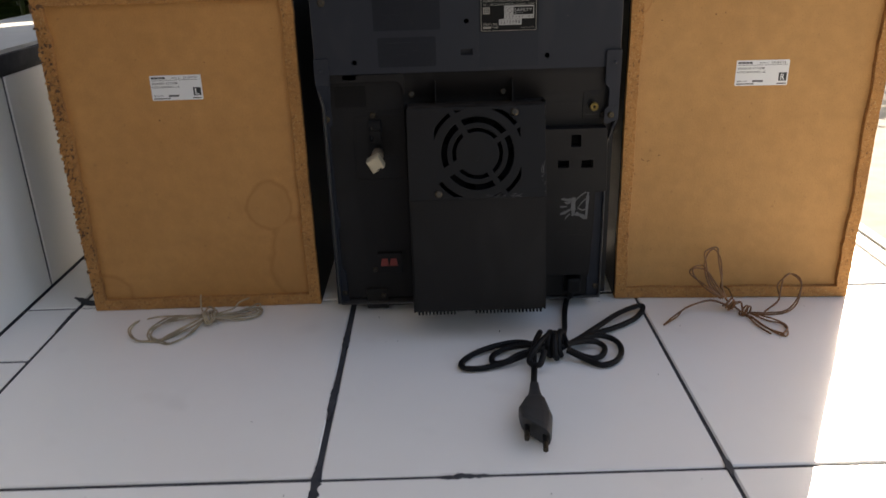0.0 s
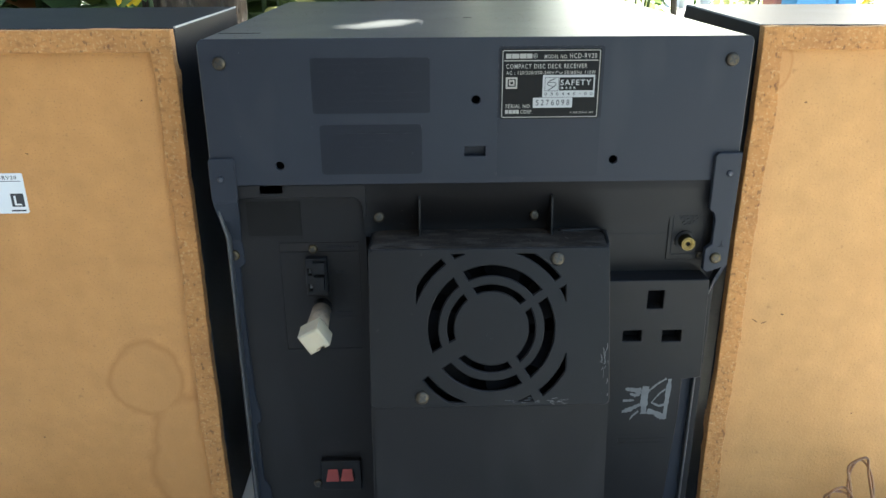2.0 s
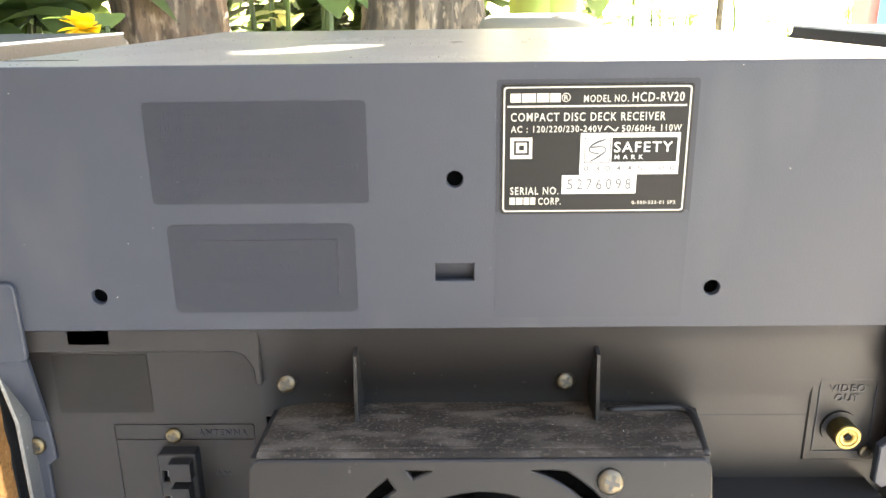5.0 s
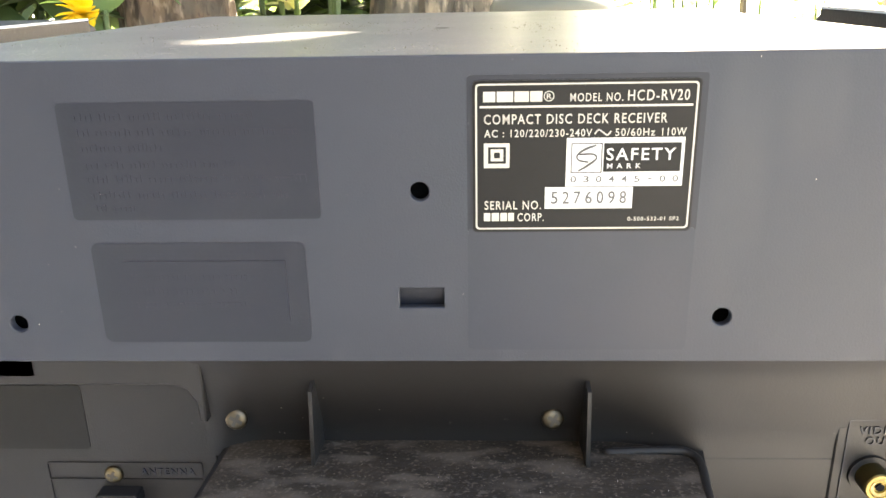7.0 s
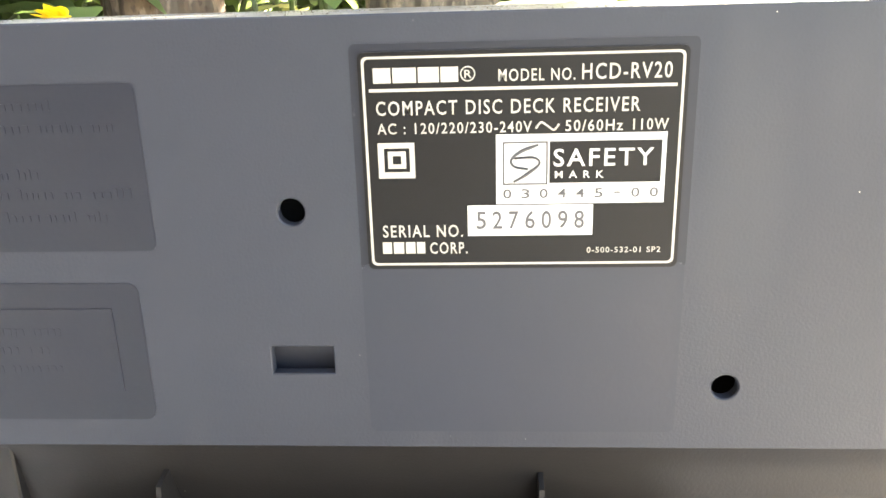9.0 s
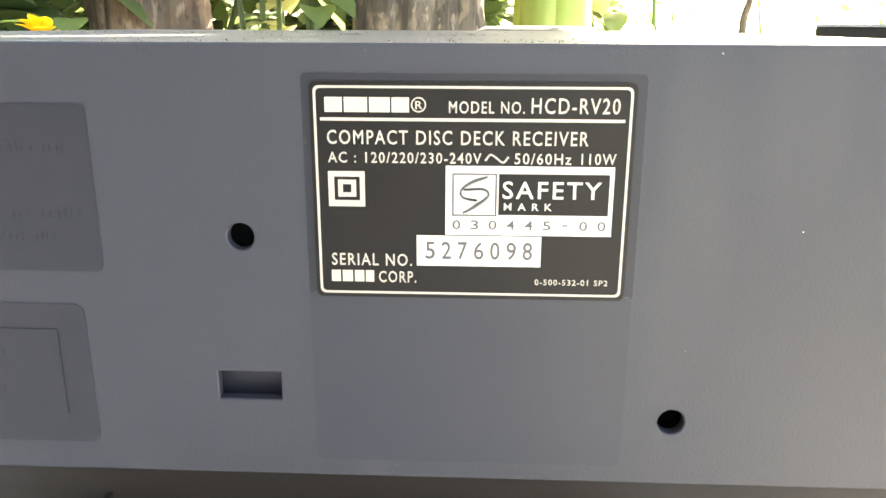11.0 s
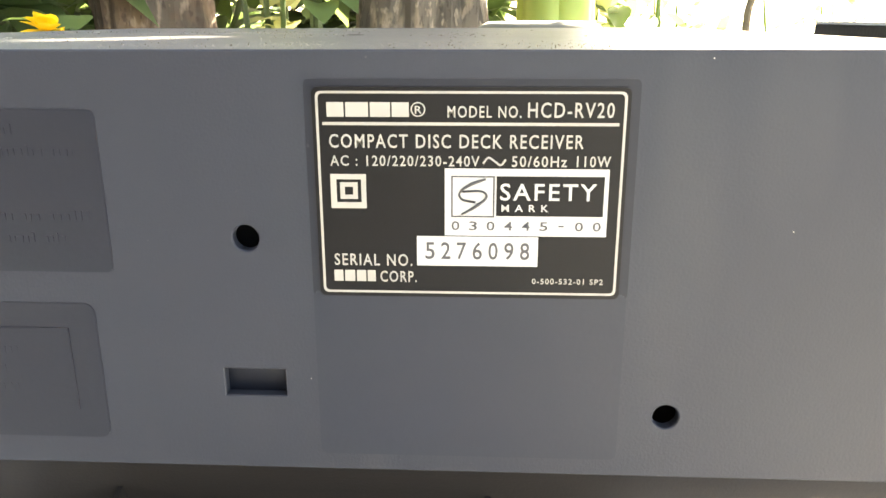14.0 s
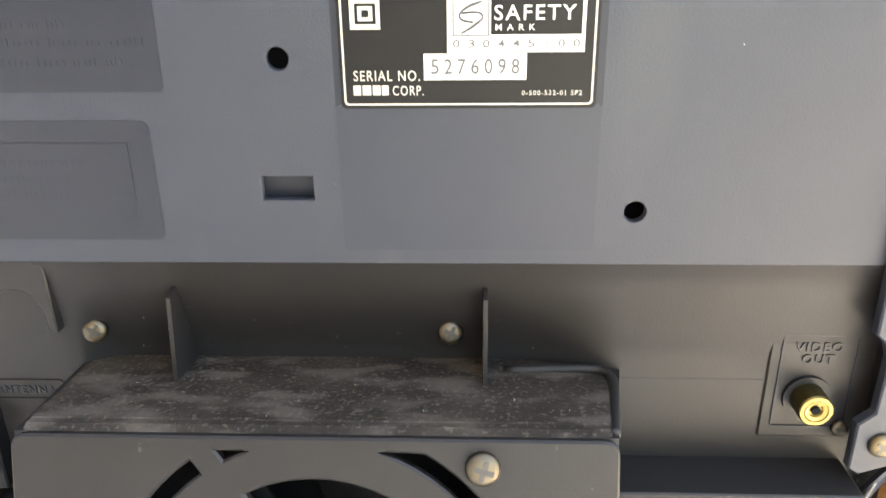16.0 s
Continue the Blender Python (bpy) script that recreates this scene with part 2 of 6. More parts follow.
def wood_board(name, base, blots):
    """Raw hardboard: warm tan with fibres and flecks; blots are water stains (x, z, radius x, radius z) with a darker rim."""
    m = material(name, base, 0.72, vary=0.18, scale=60, bump=0.3, bump_scale=600,
                 stain=0.4, stain_scale=7, tint=[c * k for c, k in zip(base, (0.80, 0.74, 0.62))])
    t = m.node_tree
    b = t.nodes["Principled BSDF"]
    out = b.inputs["Base Color"].links[0].from_socket
    co = t.nodes.new("ShaderNodeTexCoord")

    def over(out, fac, colour):
        mx = t.nodes.new("ShaderNodeMix")
        mx.data_type = "RGBA"
        mx.inputs[7].default_value = (*colour, 1)
        t.links.new(fac, mx.inputs[0])
        t.links.new(out, mx.inputs[6])
        return mx.outputs[2]

    for scale, lo, hi, amount, colour in ((48, 0.50, 0.68, 0.10, [c * 0.72 for c in base]), (110, 0.54, 0.68, 0.15, [min(1, c * 1.25) for c in base]), (900, 0.58, 0.75, 0.6, (0.24, 0.13, 0.05)), (160, 0.68, 0.76, 0.5, (0.22, 0.11, 0.04))):
        sp = t.nodes.new("ShaderNodeTexNoise")
        sp.inputs["Scale"].default_value, sp.inputs["Detail"].default_value = scale, 2
        t.links.new(co.outputs["Object"], sp.inputs["Vector"])
        mr = t.nodes.new("ShaderNodeMapRange")
        mr.inputs[1].default_value, mr.inputs[2].default_value, mr.inputs[4].default_value = lo, hi, amount
        t.links.new(sp.outputs["Fac"], mr.inputs[0])
        out = over(out, mr.outputs[0], colour)
    if blots:
        nz = t.nodes.new("ShaderNodeTexNoise")
        nz.inputs["Scale"].default_value, nz.inputs["Detail"].default_value = 30, 9
        t.links.new(co.outputs["Object"], nz.inputs["Vector"])
        sep = t.nodes.new("ShaderNodeSeparateXYZ")
        t.links.new(co.outputs["Object"], sep.inputs[0])
        wob = math_node(t, "MULTIPLY", math_node(t, "SUBTRACT", nz.outputs["Fac"], 0.5), 0.75)
        low = None
        for x, z, rx, rz in blots:
            dx = math_node(t, "DIVIDE", math_node(t, "SUBTRACT", sep.outputs[0], x), rx)
            dz = math_node(t, "DIVIDE", math_node(t, "SUBTRACT", sep.outputs[2], z), rz)
            r = math_node(t, "SQRT", math_node(t, "ADD", math_node(t, "MULTIPLY", dx, dx), math_node(t, "MULTIPLY", dz, dz)))
            low = r if low is None else math_node(t, "MINIMUM", low, r)
        d = math_node(t, "ADD", low, wob)
        inside = t.nodes.new("ShaderNodeMapRange")
        inside.inputs[1].default_value, inside.inputs[2].default_value = 1.04, 0.98
        inside.inputs[4].default_value = 0.4
        t.links.new(d, inside.inputs[0])
        out = over(out, inside.outputs[0], (0.41, 0.20, 0.060))
        rim = math_node(t, "ABSOLUTE", math_node(t, "SUBTRACT", d, 1.0))
        line_ = t.nodes.new("ShaderNodeMapRange")
        line_.inputs[1].default_value, line_.inputs[2].default_value = 0.13, 0.0
        line_.inputs[4].default_value = 0.5
        t.links.new(rim, line_.inputs[0])
        out = over(out, line_.outputs[0], (0.31, 0.125, 0.030))
    t.links.new(out, b.inputs["Base Color"])
    return m


def blotted(m, blots):
    """Soft-edged dark patches on an upright panel: blots of (x, z, radius x, radius z, amount)."""
    t = m.node_tree
    b = t.nodes["Principled BSDF"]
    out = b.inputs["Base Color"].links[0].from_socket
    co = t.nodes.new("ShaderNodeTexCoord")
    sep = t.nodes.new("ShaderNodeSeparateXYZ")
    t.links.new(co.outputs["Object"], sep.inputs[0])
    nz = t.nodes.new("ShaderNodeTexNoise")
    nz.inputs["Scale"].default_value, nz.inputs["Detail"].default_value = 160, 5
    t.links.new(co.outputs["Object"], nz.inputs["Vector"])
    wob = math_node(t, "MULTIPLY", math_node(t, "SUBTRACT", nz.outputs["Fac"], 0.5), 0.9)
    for x, z, rx, rz, amount in blots:
        dx = math_node(t, "DIVIDE", math_node(t, "SUBTRACT", sep.outputs[0], x), rx)
        dz = math_node(t, "DIVIDE", math_node(t, "SUBTRACT", sep.outputs[2], z), rz)
        r = math_node(t, "SQRT", math_node(t, "ADD", math_node(t, "MULTIPLY", dx, dx), math_node(t, "MULTIPLY", dz, dz)))
        mr = t.nodes.new("ShaderNodeMapRange")
        mr.interpolation_type = "SMOOTHSTEP"
        mr.inputs[1].default_value, mr.inputs[2].default_value, mr.inputs[4].default_value = 1.25, 0.35, amount
        t.links.new(math_node(t, "ADD", r, wob), mr.inputs[0])
        mx = t.nodes.new("ShaderNodeMix")
        mx.data_type = "RGBA"
        mx.inputs[7].default_value = (0.0016, 0.0015, 0.0015, 1)
        t.links.new(mr.outputs[0], mx.inputs[0])
        t.links.new(out, mx.inputs[6])
        out = mx.outputs[2]
    t.links.new(out, b.inputs["Base Color"])
    return m


CHAR_BLOTTED = blotted(charcoal("blotted_charcoal_plastic"), ((-0.0800, 0.1800, 0.0100, 0.0140, 0.95), (-0.0860, 0.1700, 0.0095, 0.0080, 0.9)))
HARDBOARD = wood_board("stained_hardboard", (0.465, 0.226, 0.068), ((0.196, 0.111, 0.023, 0.025), (0.224, 0.050, 0.032, 0.050), (0.014, 0.012, 0.026, 0.028)))
HARDBOARD_CLEAN = wood_board("plain_hardboard", (0.445, 0.232, 0.076), ((0.012, 0.30, 0.008, 0.014),))
CHIPBOARD = speckle(material("raw_chipboard_edge", (0.41, 0.192, 0.057), 0.9, vary=0.25, scale=120, bump=1.0, bump_scale=260, stain=0.6, stain_scale=40, tint=(0.30, 0.135, 0.042)),
                    ((420, 0.54, 0.68, 0.55, (0.23, 0.100, 0.031), (0.5, 1, 1)), (600, 0.56, 0.68, 0.55, (0.50, 0.30, 0.12), EVEN), (420, 0.62, 0.70, 0.6, (0.10, 0.046, 0.018), (1, 1, 0.6))))
NICK = material("dark_nick", (0.13, 0.065, 0.028), 0.9, vary=0.3, scale=300)
BARK = speckle(material("brown_bark", (0.078, 0.052, 0.034), 0.95, vary=0.45, scale=34, bump=1.0, bump_scale=70, stain=0.7, stain_scale=11, tint=(0.115, 0.082, 0.056)),
               ((60, 0.50, 0.60, 0.8, (0.032, 0.021, 0.014), (1, 1, 0.28)), (26, 0.50, 0.62, 0.7, (0.060, 0.050, 0.038), EVEN), (70, 0.55, 0.66, 0.7, (0.20, 0.155, 0.115), (1, 1, 0.5)), (160, 0.60, 0.70, 0.7, (0.03, 0.02, 0.014), (1, 1, 0.4))))
BARK_GREY = speckle(material("grey_bark", (0.070, 0.059, 0.044), 0.95, vary=0.45, scale=30, bump=1.0, bump_scale=70, stain=0.7, stain_scale=10, tint=(0.045, 0.037, 0.027)),
                    ((30, 0.54, 0.63, 0.8, (0.165, 0.132, 0.088), (1, 1, 0.6)), (64, 0.50, 0.60, 0.85, (0.030, 0.025, 0.017), (1, 1, 0.22)), (100, 0.58, 0.68, 0.6, (0.20, 0.165, 0.12), (1, 1, 0.5)), (170, 0.60, 0.70, 0.7, (0.022, 0.018, 0.012), (1, 1, 0.4))))


# ---------- small builders ----------
def obj(name, bm, mat, smooth=False):
    me = bpy.data.meshes.new(name)
    bmesh.ops.recalc_face_normals(bm, faces=bm.faces[:])
    bm.to_mesh(me)
    bm.free()
    me.materials.append(mat)
    if smooth:
        me.shade_smooth()
    return new(name, me)


def part(name, bm, mat, parent, label="", bevel=0.0, smooth=False):
    """One mesh under a thing or a part; its vertices are given in the thing's frame, with the thing at the origin."""
    ob = obj(name, bm, mat, smooth)
    ob.parent = parent
    if bevel:
        md = ob.modifiers.new("bevel", "BEVEL")
        md.width, md.segments, md.limit_method, md.angle_limit = bevel, 2, "ANGLE", radians(35)
    if label:
        ob["label"] = label
    return ob


def thing(name, label, category, m=None, group=""):
    e = new(name)
    e.empty_display_size = 0.05
    if m is not None:
        e.matrix_basis = m
    return tagged(e, label, category, group)


def box(x0, y0, z0, x1, y1, z1, bm=None):
    bm = bm or bmesh.new()
    v = [bm.verts.new(p) for p in ((x0, y0, z0), (x1, y0, z0), (x1, y1, z0), (x0, y1, z0), (x0, y0, z1), (x1, y0, z1), (x1, y1, z1), (x0, y1, z1))]
    for f in ((0, 3, 2, 1), (4, 5, 6, 7), (0, 1, 5, 4), (1, 2, 6, 5), (2, 3, 7, 6), (3, 0, 4, 7)):
        bm.faces.new([v[i] for i in f])
    return bm


def rrect(x0, z0, x1, z1, r=0.0, n=4):
    """A rounded rectangle as a loop of (x, z)."""
    if r <= 0:
        return [(x0, z0), (x1, z0), (x1, z1), (x0, z1)]
    out = []
    for cx, cz, a in ((x1 - r, z0 + r, -90), (x1 - r, z1 - r, 0), (x0 + r, z1 - r, 90), (x0 + r, z0 + r, 180)):
        out += [(cx + r * math.cos(radians(a + 90 * i / n)), cz + r * math.sin(radians(a + 90 * i / n))) for i in range(n + 1)]
    return out


def circle(cx, cz, r, n=20):
    return [(cx + r * math.cos(2 * math.pi * i / n), cz + r * math.sin(2 * math.pi * i / n)) for i in range(n)]


def inset(loop, c):
    """The loop moved inwards by c (outwards where c is negative)."""
    n = len(loop)
    area = sum(loop[i][0] * loop[(i + 1) % n][1] - loop[(i + 1) % n][0] * loop[i][1] for i in range(n))
    s = 1 if area > 0 else -1
    out = []
    for i in range(n):
        p, q, r = Vector(loop[i - 1]), Vector(loop[i]), Vector(loop[(i + 1) % n])
        a, b = (q - p).normalized(), (r - q).normalized()
        na, nb = Vector((-a.y, a.x)) * s, Vector((-b.y, b.x)) * s
        k = (na + nb) / max(0.35, 1 + na.dot(nb))
        out.append((q.x + k.x * c, q.y + k.y * c))
    return out


def plate(outer, holes=(), y=0.0, th=0.002, bm=None, warp=None, ch=0.0004):
    """A plate in the xz plane, its face at y, th deep towards +y, with holes through it and softened front edges. warp maps (x, y, z) to a place."""
    bm = bm or bmesh.new()
    ch = ch if th > 0.0008 else 0.0
    loops = [list(outer)] + [list(h) for h in holes]
    face = [inset(l, ch if k == 0 else -ch) for k, l in enumerate(loops)] if ch else loops
    tris = tessellate_polygon([[Vector((p[0], p[1], 0)) for p in l] for l in face])
    put = warp or (lambda x, yy, z: (x, yy, z))
    front = [bm.verts.new(put(x, y, z)) for l in face for x, z in l]
    edge = [bm.verts.new(put(x, y + ch, z)) for l in loops for x, z in l] if ch else front
    back = [bm.verts.new(put(x, y + th, z)) for l in loops for x, z in l]
    for a, b, c in tris:
        bm.faces.new((front[a], front[b], front[c]))
        bm.faces.new((back[c], back[b], back[a]))
    k = 0
    for l in loops:
        n = len(l)
        for i in range(n):
            j = (i + 1) % n
            if ch:
                bm.faces.new((front[k + i], front[k + j], edge[k + j], edge[k + i]))
            bm.faces.new((edge[k + i], edge[k + j], back[k + j], back[k + i]))
        k += n
    return bm


def lathe(profile, n=24, axis="y", at=(0, 0, 0), bm=None):
    """Turns a profile of (radius, along) round an axis; 'y' runs along +y."""
    bm = bm or bmesh.new()
    rings = []
    for r, h in profile:
        ring = []
        for i in range(n):
            a = 2 * math.pi * i / n
            p = (r * math.cos(a), h, r * math.sin(a)) if axis == "y" else (r * math.cos(a), r * math.sin(a), h)
            ring.append(bm.verts.new((p[0] + at[0], p[1] + at[1], p[2] + at[2])))
        rings.append(ring)
    for a, b in zip(rings, rings[1:]):
        for i in range(n):
            bm.faces.new((a[i], a[(i + 1) % n], b[(i + 1) % n], b[i]))
    bm.faces.new(rings[0][::-1])
    bm.faces.new(rings[-1])
    return bm


def spline(points, steps=8):
    p = [Vector(q) for q in points]
    p = [2 * p[0] - p[1]] + p + [2 * p[-1] - p[-2]]
    out = []
    for i in range(1, len(p) - 2):
        for s in range(steps):
            t = s / steps
            out.append(0.5 * ((2 * p[i]) + (p[i + 1] - p[i - 1]) * t + (2 * p[i - 1] - 5 * p[i] + 4 * p[i + 1] - p[i + 2]) * t * t
                              + (3 * p[i] - p[i - 1] - 3 * p[i + 1] + p[i + 2]) * t ** 3))
    return out + [p[-2]]


def tube(points, radius, n=8, steps=8, flat=1.0, bm=None):
    """A round (or flattened) cable through the points; radius may be a list."""
    bm = bm or bmesh.new()
    path = spline(points, steps)
    side = None
    rings = []
    for i, p in enumerate(path):
        d = (path[min(i + 1, len(path) - 1)] - path[max(i - 1, 0)]).normalized()
        if side is None:
            side = d.cross(Vector((0, 0, 1)))
            side = side if side.length > 0.1 else d.cross(Vector((1, 0, 0)))
        side = (side - d * side.dot(d)).normalized()
        up = d.cross(side)
        r = radius if isinstance(radius, float) else radius[0] + (radius[1] - radius[0]) * i / (len(path) - 1)
        rings.append([bm.verts.new(p + r * (flat * math.cos(2 * math.pi * k / n) * side + math.sin(2 * math.pi * k / n) * up)) for k in range(n)])
    for a, b in zip(rings, rings[1:]):
        for k in range(n):
            bm.faces.new((a[k], a[(k + 1) % n], b[(k + 1) % n], b[k]))
    bm.faces.new(rings[0][::-1])
    bm.faces.new(rings[-1])
    return bm


def words(text, x, z, width, height, y, mat, parent, name="lettering", depth=0.00012, label="", turn=None):
    """A line of lettering in the xz plane, from x to x + width, its foot at z, standing on the plane y."""
    cu = bpy.data.curves.new(name, "FONT")
    cu.body, cu.size, cu.resolution_u = text, 1.0, 3
    cu.extrude, cu.offset = 0.5, 0.009
    cu.space_character = 1.2
    tmp = bpy.data.objects.new(name, cu)
    scene.collection.objects.link(tmp)
    bpy.context.view_layer.update()
    me = bpy.data.meshes.new_from_object(tmp.evaluated_get(bpy.context.evaluated_depsgraph_get()))
    bpy.data.objects.remove(tmp)
    bpy.data.curves.remove(cu)
    co = np.empty(len(me.vertices) * 3)
    me.vertices.foreach_get("co", co)
    co = co.reshape(-1, 3)
    lo, hi = co.min(0), co.max(0)
    top = 0.729 if any(c.isupper() or c.isdigit() for c in text) else hi[1]
    out = np.empty_like(co)
    out[:, 0] = x + (co[:, 0] - lo[0]) / (hi[0] - lo[0]) * width
    out[:, 2] = z + co[:, 1] / top * height
    out[:, 1] = y - (co[:, 2] + 0.5) * depth
    me.vertices.foreach_set("co", out.ravel())
    me.materials.clear()
    me.materials.append(mat)
    me.update()
    ob = new(name, me)
    ob.parent = parent
    if turn is not None:
        me.transform(turn)
    if label:
        ob["label"] = label
    return ob




# ---------- terrace, walls, ground ----------
X_WALL, X_EDGE, Y_BACK, Y_HOUSE = -0.476, 0.495, 0.62, -1.15
PITCH, X_LINE, Y_LINE = 0.2970, -0.1240, -0.2630
Y_END = 0.688                    # the low wall runs on past the terrace
Y_WALL = 0.0950                  # a joint of the low wall's tiles
SHIFT = 0.111                    # the narrow tiles along the wall lag by this
JOINT = 0.0042

ground = tagged(obj("ground", box(-60, -60, -0.9, 60, 60, -0.30), EARTH), "dry brown earth of the garden", "ground", kind="structure")
floor = tagged(obj("floor", box(X_WALL - 0.2, Y_HOUSE, -0.30, X_EDGE, Y_BACK, -0.0015), GROUT), "terrace floor of white glazed tiles with black joints", "floor", kind="structure")
edging = tagged(obj("terrace_edging", box(X_EDGE, Y_HOUSE, -0.30, X_EDGE + 0.014, Y_BACK, 0.002), CAPSTONE), "pale cement edging of the terrace", "edging", kind="structure")
low_wall = tagged(obj("wall_low", box(X_WALL - 0.16, Y_HOUSE, -0.30, X_WALL - 0.0017, Y_END, 0.243), GROUT), "low terrace wall with white tiles and dark joints", "wall", kind="structure")
cap = tagged(obj("wall_cap", box(X_WALL - 0.19, Y_HOUSE, 0.2585, X_WALL - 0.004, Y_END, 0.2625), CAPSTONE), "pale cement capping on the low wall", "wall cap", kind="structure")
tagged(obj("wall_trim", box(X_WALL - 0.18, Y_HOUSE, 0.2430, X_WALL + 0.002, Y_END, 0.2585), GROUT), "black painted trim under the wall capping", "trim", kind="structure")

# two unseen walls, added to hold back light from the left and from behind
wing = tagged(obj("wall_added_left", box(-3.6, Y_HOUSE, -0.30, -0.67, -0.06, 3.0), PLASTER), "unseen plain wall added beside the terrace to block light", "wall", kind="structure")
house = tagged(obj("wall_added_back", box(-3.6, Y_HOUSE - 0.2, -0.30, 0.06, Y_HOUSE, 3.0), PLASTER), "unseen plain wall added behind the terrace to block light", "wall", kind="structure")


# ---------- left and right loudspeakers ----------
SW, SH, SD = 0.2395, 0.3222, 0.150


# nicks in the boards: place, half sizes, turn
NICKS = {"L": ((0.2173, 0.2839, 0.0006, 0.0005, 0), (0.0992, 0.2010, 0.0009, 0.0005, 20), (0.0842, 0.1261, 0.0006, 0.0004, 0), (0.1245, 0.0689, 0.0007, 0.0005, 30), (0.150, 0.255, 0.0012, 0.0003, 15), (0.060, 0.160, 0.0010, 0.0003, -30)),
         "R": ((0.0210, 0.1490, 0.0022, 0.0004, 35), (0.0265, 0.1478, 0.0020, 0.0004, -20), (0.0367, 0.1534, 0.0010, 0.0006, 20), (0.0785, 0.2855, 0.0009, 0.0006, 0), (0.0870, 0.2866, 0.0008, 0.0004, 40), (0.0906, 0.0843, 0.0006, 0.0004, 0), (0.0114, 0.2676, 0.0014, 0.0005, 70), (0.0300, 0.2814, 0.0008, 0.0005, 10), (0.120, 0.190, 0.0009, 0.0003, 0))}


def loudspeaker(letter, label, m):
    sp = thing("loudspeaker", label, "loudspeaker", m, "pair of loudspeakers")
    t = 0.0122
    # cabinet: dark wrapped sides, top and bottom
    bm = bmesh.new()
    box(0, 0.0008, 0, SW, SD, SH, bm)
    part("cabinet", bm, VINYL, sp, "black vinyl wrapped cabinet", bevel=0.0012)
    # front baffle, drawn in on all sides in a soft curve
    bm = bmesh.new()
    prev = None
    for y, c in ((0.0, 0.0012), (0.010, 0.0022), (0.022, 0.0060), (0.033, 0.0125), (0.042, 0.0210), (0.048, 0.0320), (0.050, 0.0450)):
        ring = [bm.verts.new((x, SD + y, z)) for x, z in rrect(c, max(0.004, c * 0.6), SW - c, SH - c, 0.004 + c * 0.4, 4)]
        if prev:
            for k in range(len(ring)):
                bm.faces.new((prev[k], prev[(k + 1) % len(ring)], ring[(k + 1) % len(ring)], ring[k]))
        else:
            bm.faces.new(ring[::-1])
        prev = ring
    bm.faces.new(prev)
    part("front_baffle", bm, VINYL, sp, "moulded front baffle", smooth=True)
    # chipped rim
    rnd = random.Random(5 if letter == "L" else 9)
    outer, inner = [], []
    def edge(x0, z0, x1, z1, nx, nz, amp):
        pts = []
        n = 40
        for i in range(n):
            s = i / n
            a = amp * (0.7 * noise.noise((x0 * 7 + s * 6, z0 * 9 + letter.count("L") * 3.3, 1.7)) + 0.35 * noise.noise((s * 25, x0 * 31 + z0 * 17, 4.2)) + 0.15 * rnd.uniform(-1, 1))
            pts.append((x0 + (x1 - x0) * s + nx * a, z0 + (z1 - z0) * s + nz * a))
        return pts
    e = 0.0006
    outer = edge(e, e, SW - e, e, 0, 1, 0.0008) + edge(SW - e, e, SW - e, SH - e, 1, 0, 0.0012) + edge(SW - e, SH - e, e, SH - e, 0, 1, 0.0008) + edge(e, SH - e, e, e, 1, 0, 0.0014 if letter == "L" else 0.0012)
    inner = edge(t, t, SW - t, t, 0, 1, 0.0012) + edge(SW - t, t, SW - t, SH - t, 1, 0, 0.0026) + edge(SW - t, SH - t, t, SH - t, 0, 1, 0.0012) + edge(t, SH - t, t, t, 1, 0, 0.0050 if letter == "L" else 0.0026)
    part("rim", plate(outer, [inner], -0.0055, 0.0090), CHIPBOARD, sp, "raw chipped chipboard rim")
    part("back_board", plate(rrect(t - 0.002, t - 0.002, SW - t + 0.002, SH - t + 0.002), (), 0.0, 0.003), HARDBOARD if letter == "L" else HARDBOARD_CLEAN, sp, "tan hardboard back with brown water stains" if letter == "L" else "tan hardboard back with small nicks")
    for k, (x0, x1) in enumerate(((-0.0003, 0.0006), (SW - 0.0006, SW + 0.0003))):
        part("worn_edge", box(x0, 0.002, SH - 0.0006, x1, SD - 0.002, SH + 0.0003), WORN, sp)
    for x, z, w, h, turn in NICKS[letter]:
        bm = plate([(-w, -h * 0.4), (w * 0.2, -h), (w, h * 0.3), (w * 0.3, h), (-w * 0.6, h * 0.6)], (), -0.00015, 0.0003)
        bm.transform(pose(x, 0, z, 0, turn, 0))
        part("nick", bm, NICK, sp)
    if letter == "L":
        # the free edge is torn: loose flakes and pits, most of them half way up
        for name, mat, count, out in (("torn_fibre", CHIPBOARD, 330, 0.0012), ("torn_grit", NICK, 310, 0.0003)):
            bm = bmesh.new()
            for k in range(count):
                z = min(SH - 0.012, max(0.012, rnd.gauss(0.172, 0.060)))
                w, h = rnd.uniform(0.0006, 0.0022), rnd.uniform(0.0006, 0.0028)
                q = plate([(-w, -h * 0.5), (w * 0.3, -h), (w, h * 0.2), (w * 0.2, h), (-w * 0.7, h * 0.6)], (), -out, out, ch=0.0)
                q.transform(pose(rnd.uniform(0.0005, t - 0.0006), -0.0055, z, rnd.uniform(-25, 25), rnd.uniform(0, 360), rnd.uniform(-25, 25)))
                me = bpy.data.meshes.new("flake")
                q.to_mesh(me)
                q.free()
                bm.from_mesh(me)
                bpy.data.meshes.remove(me)
            tagged(part(name, bm, mat, sp), kind="stuff")
    # sticker
    lw, lh = 0.0487, 0.0236
    lx, lz = (0.0962 if letter == "L" else 0.1020), (0.2204 if letter == "L" else 0.2198)
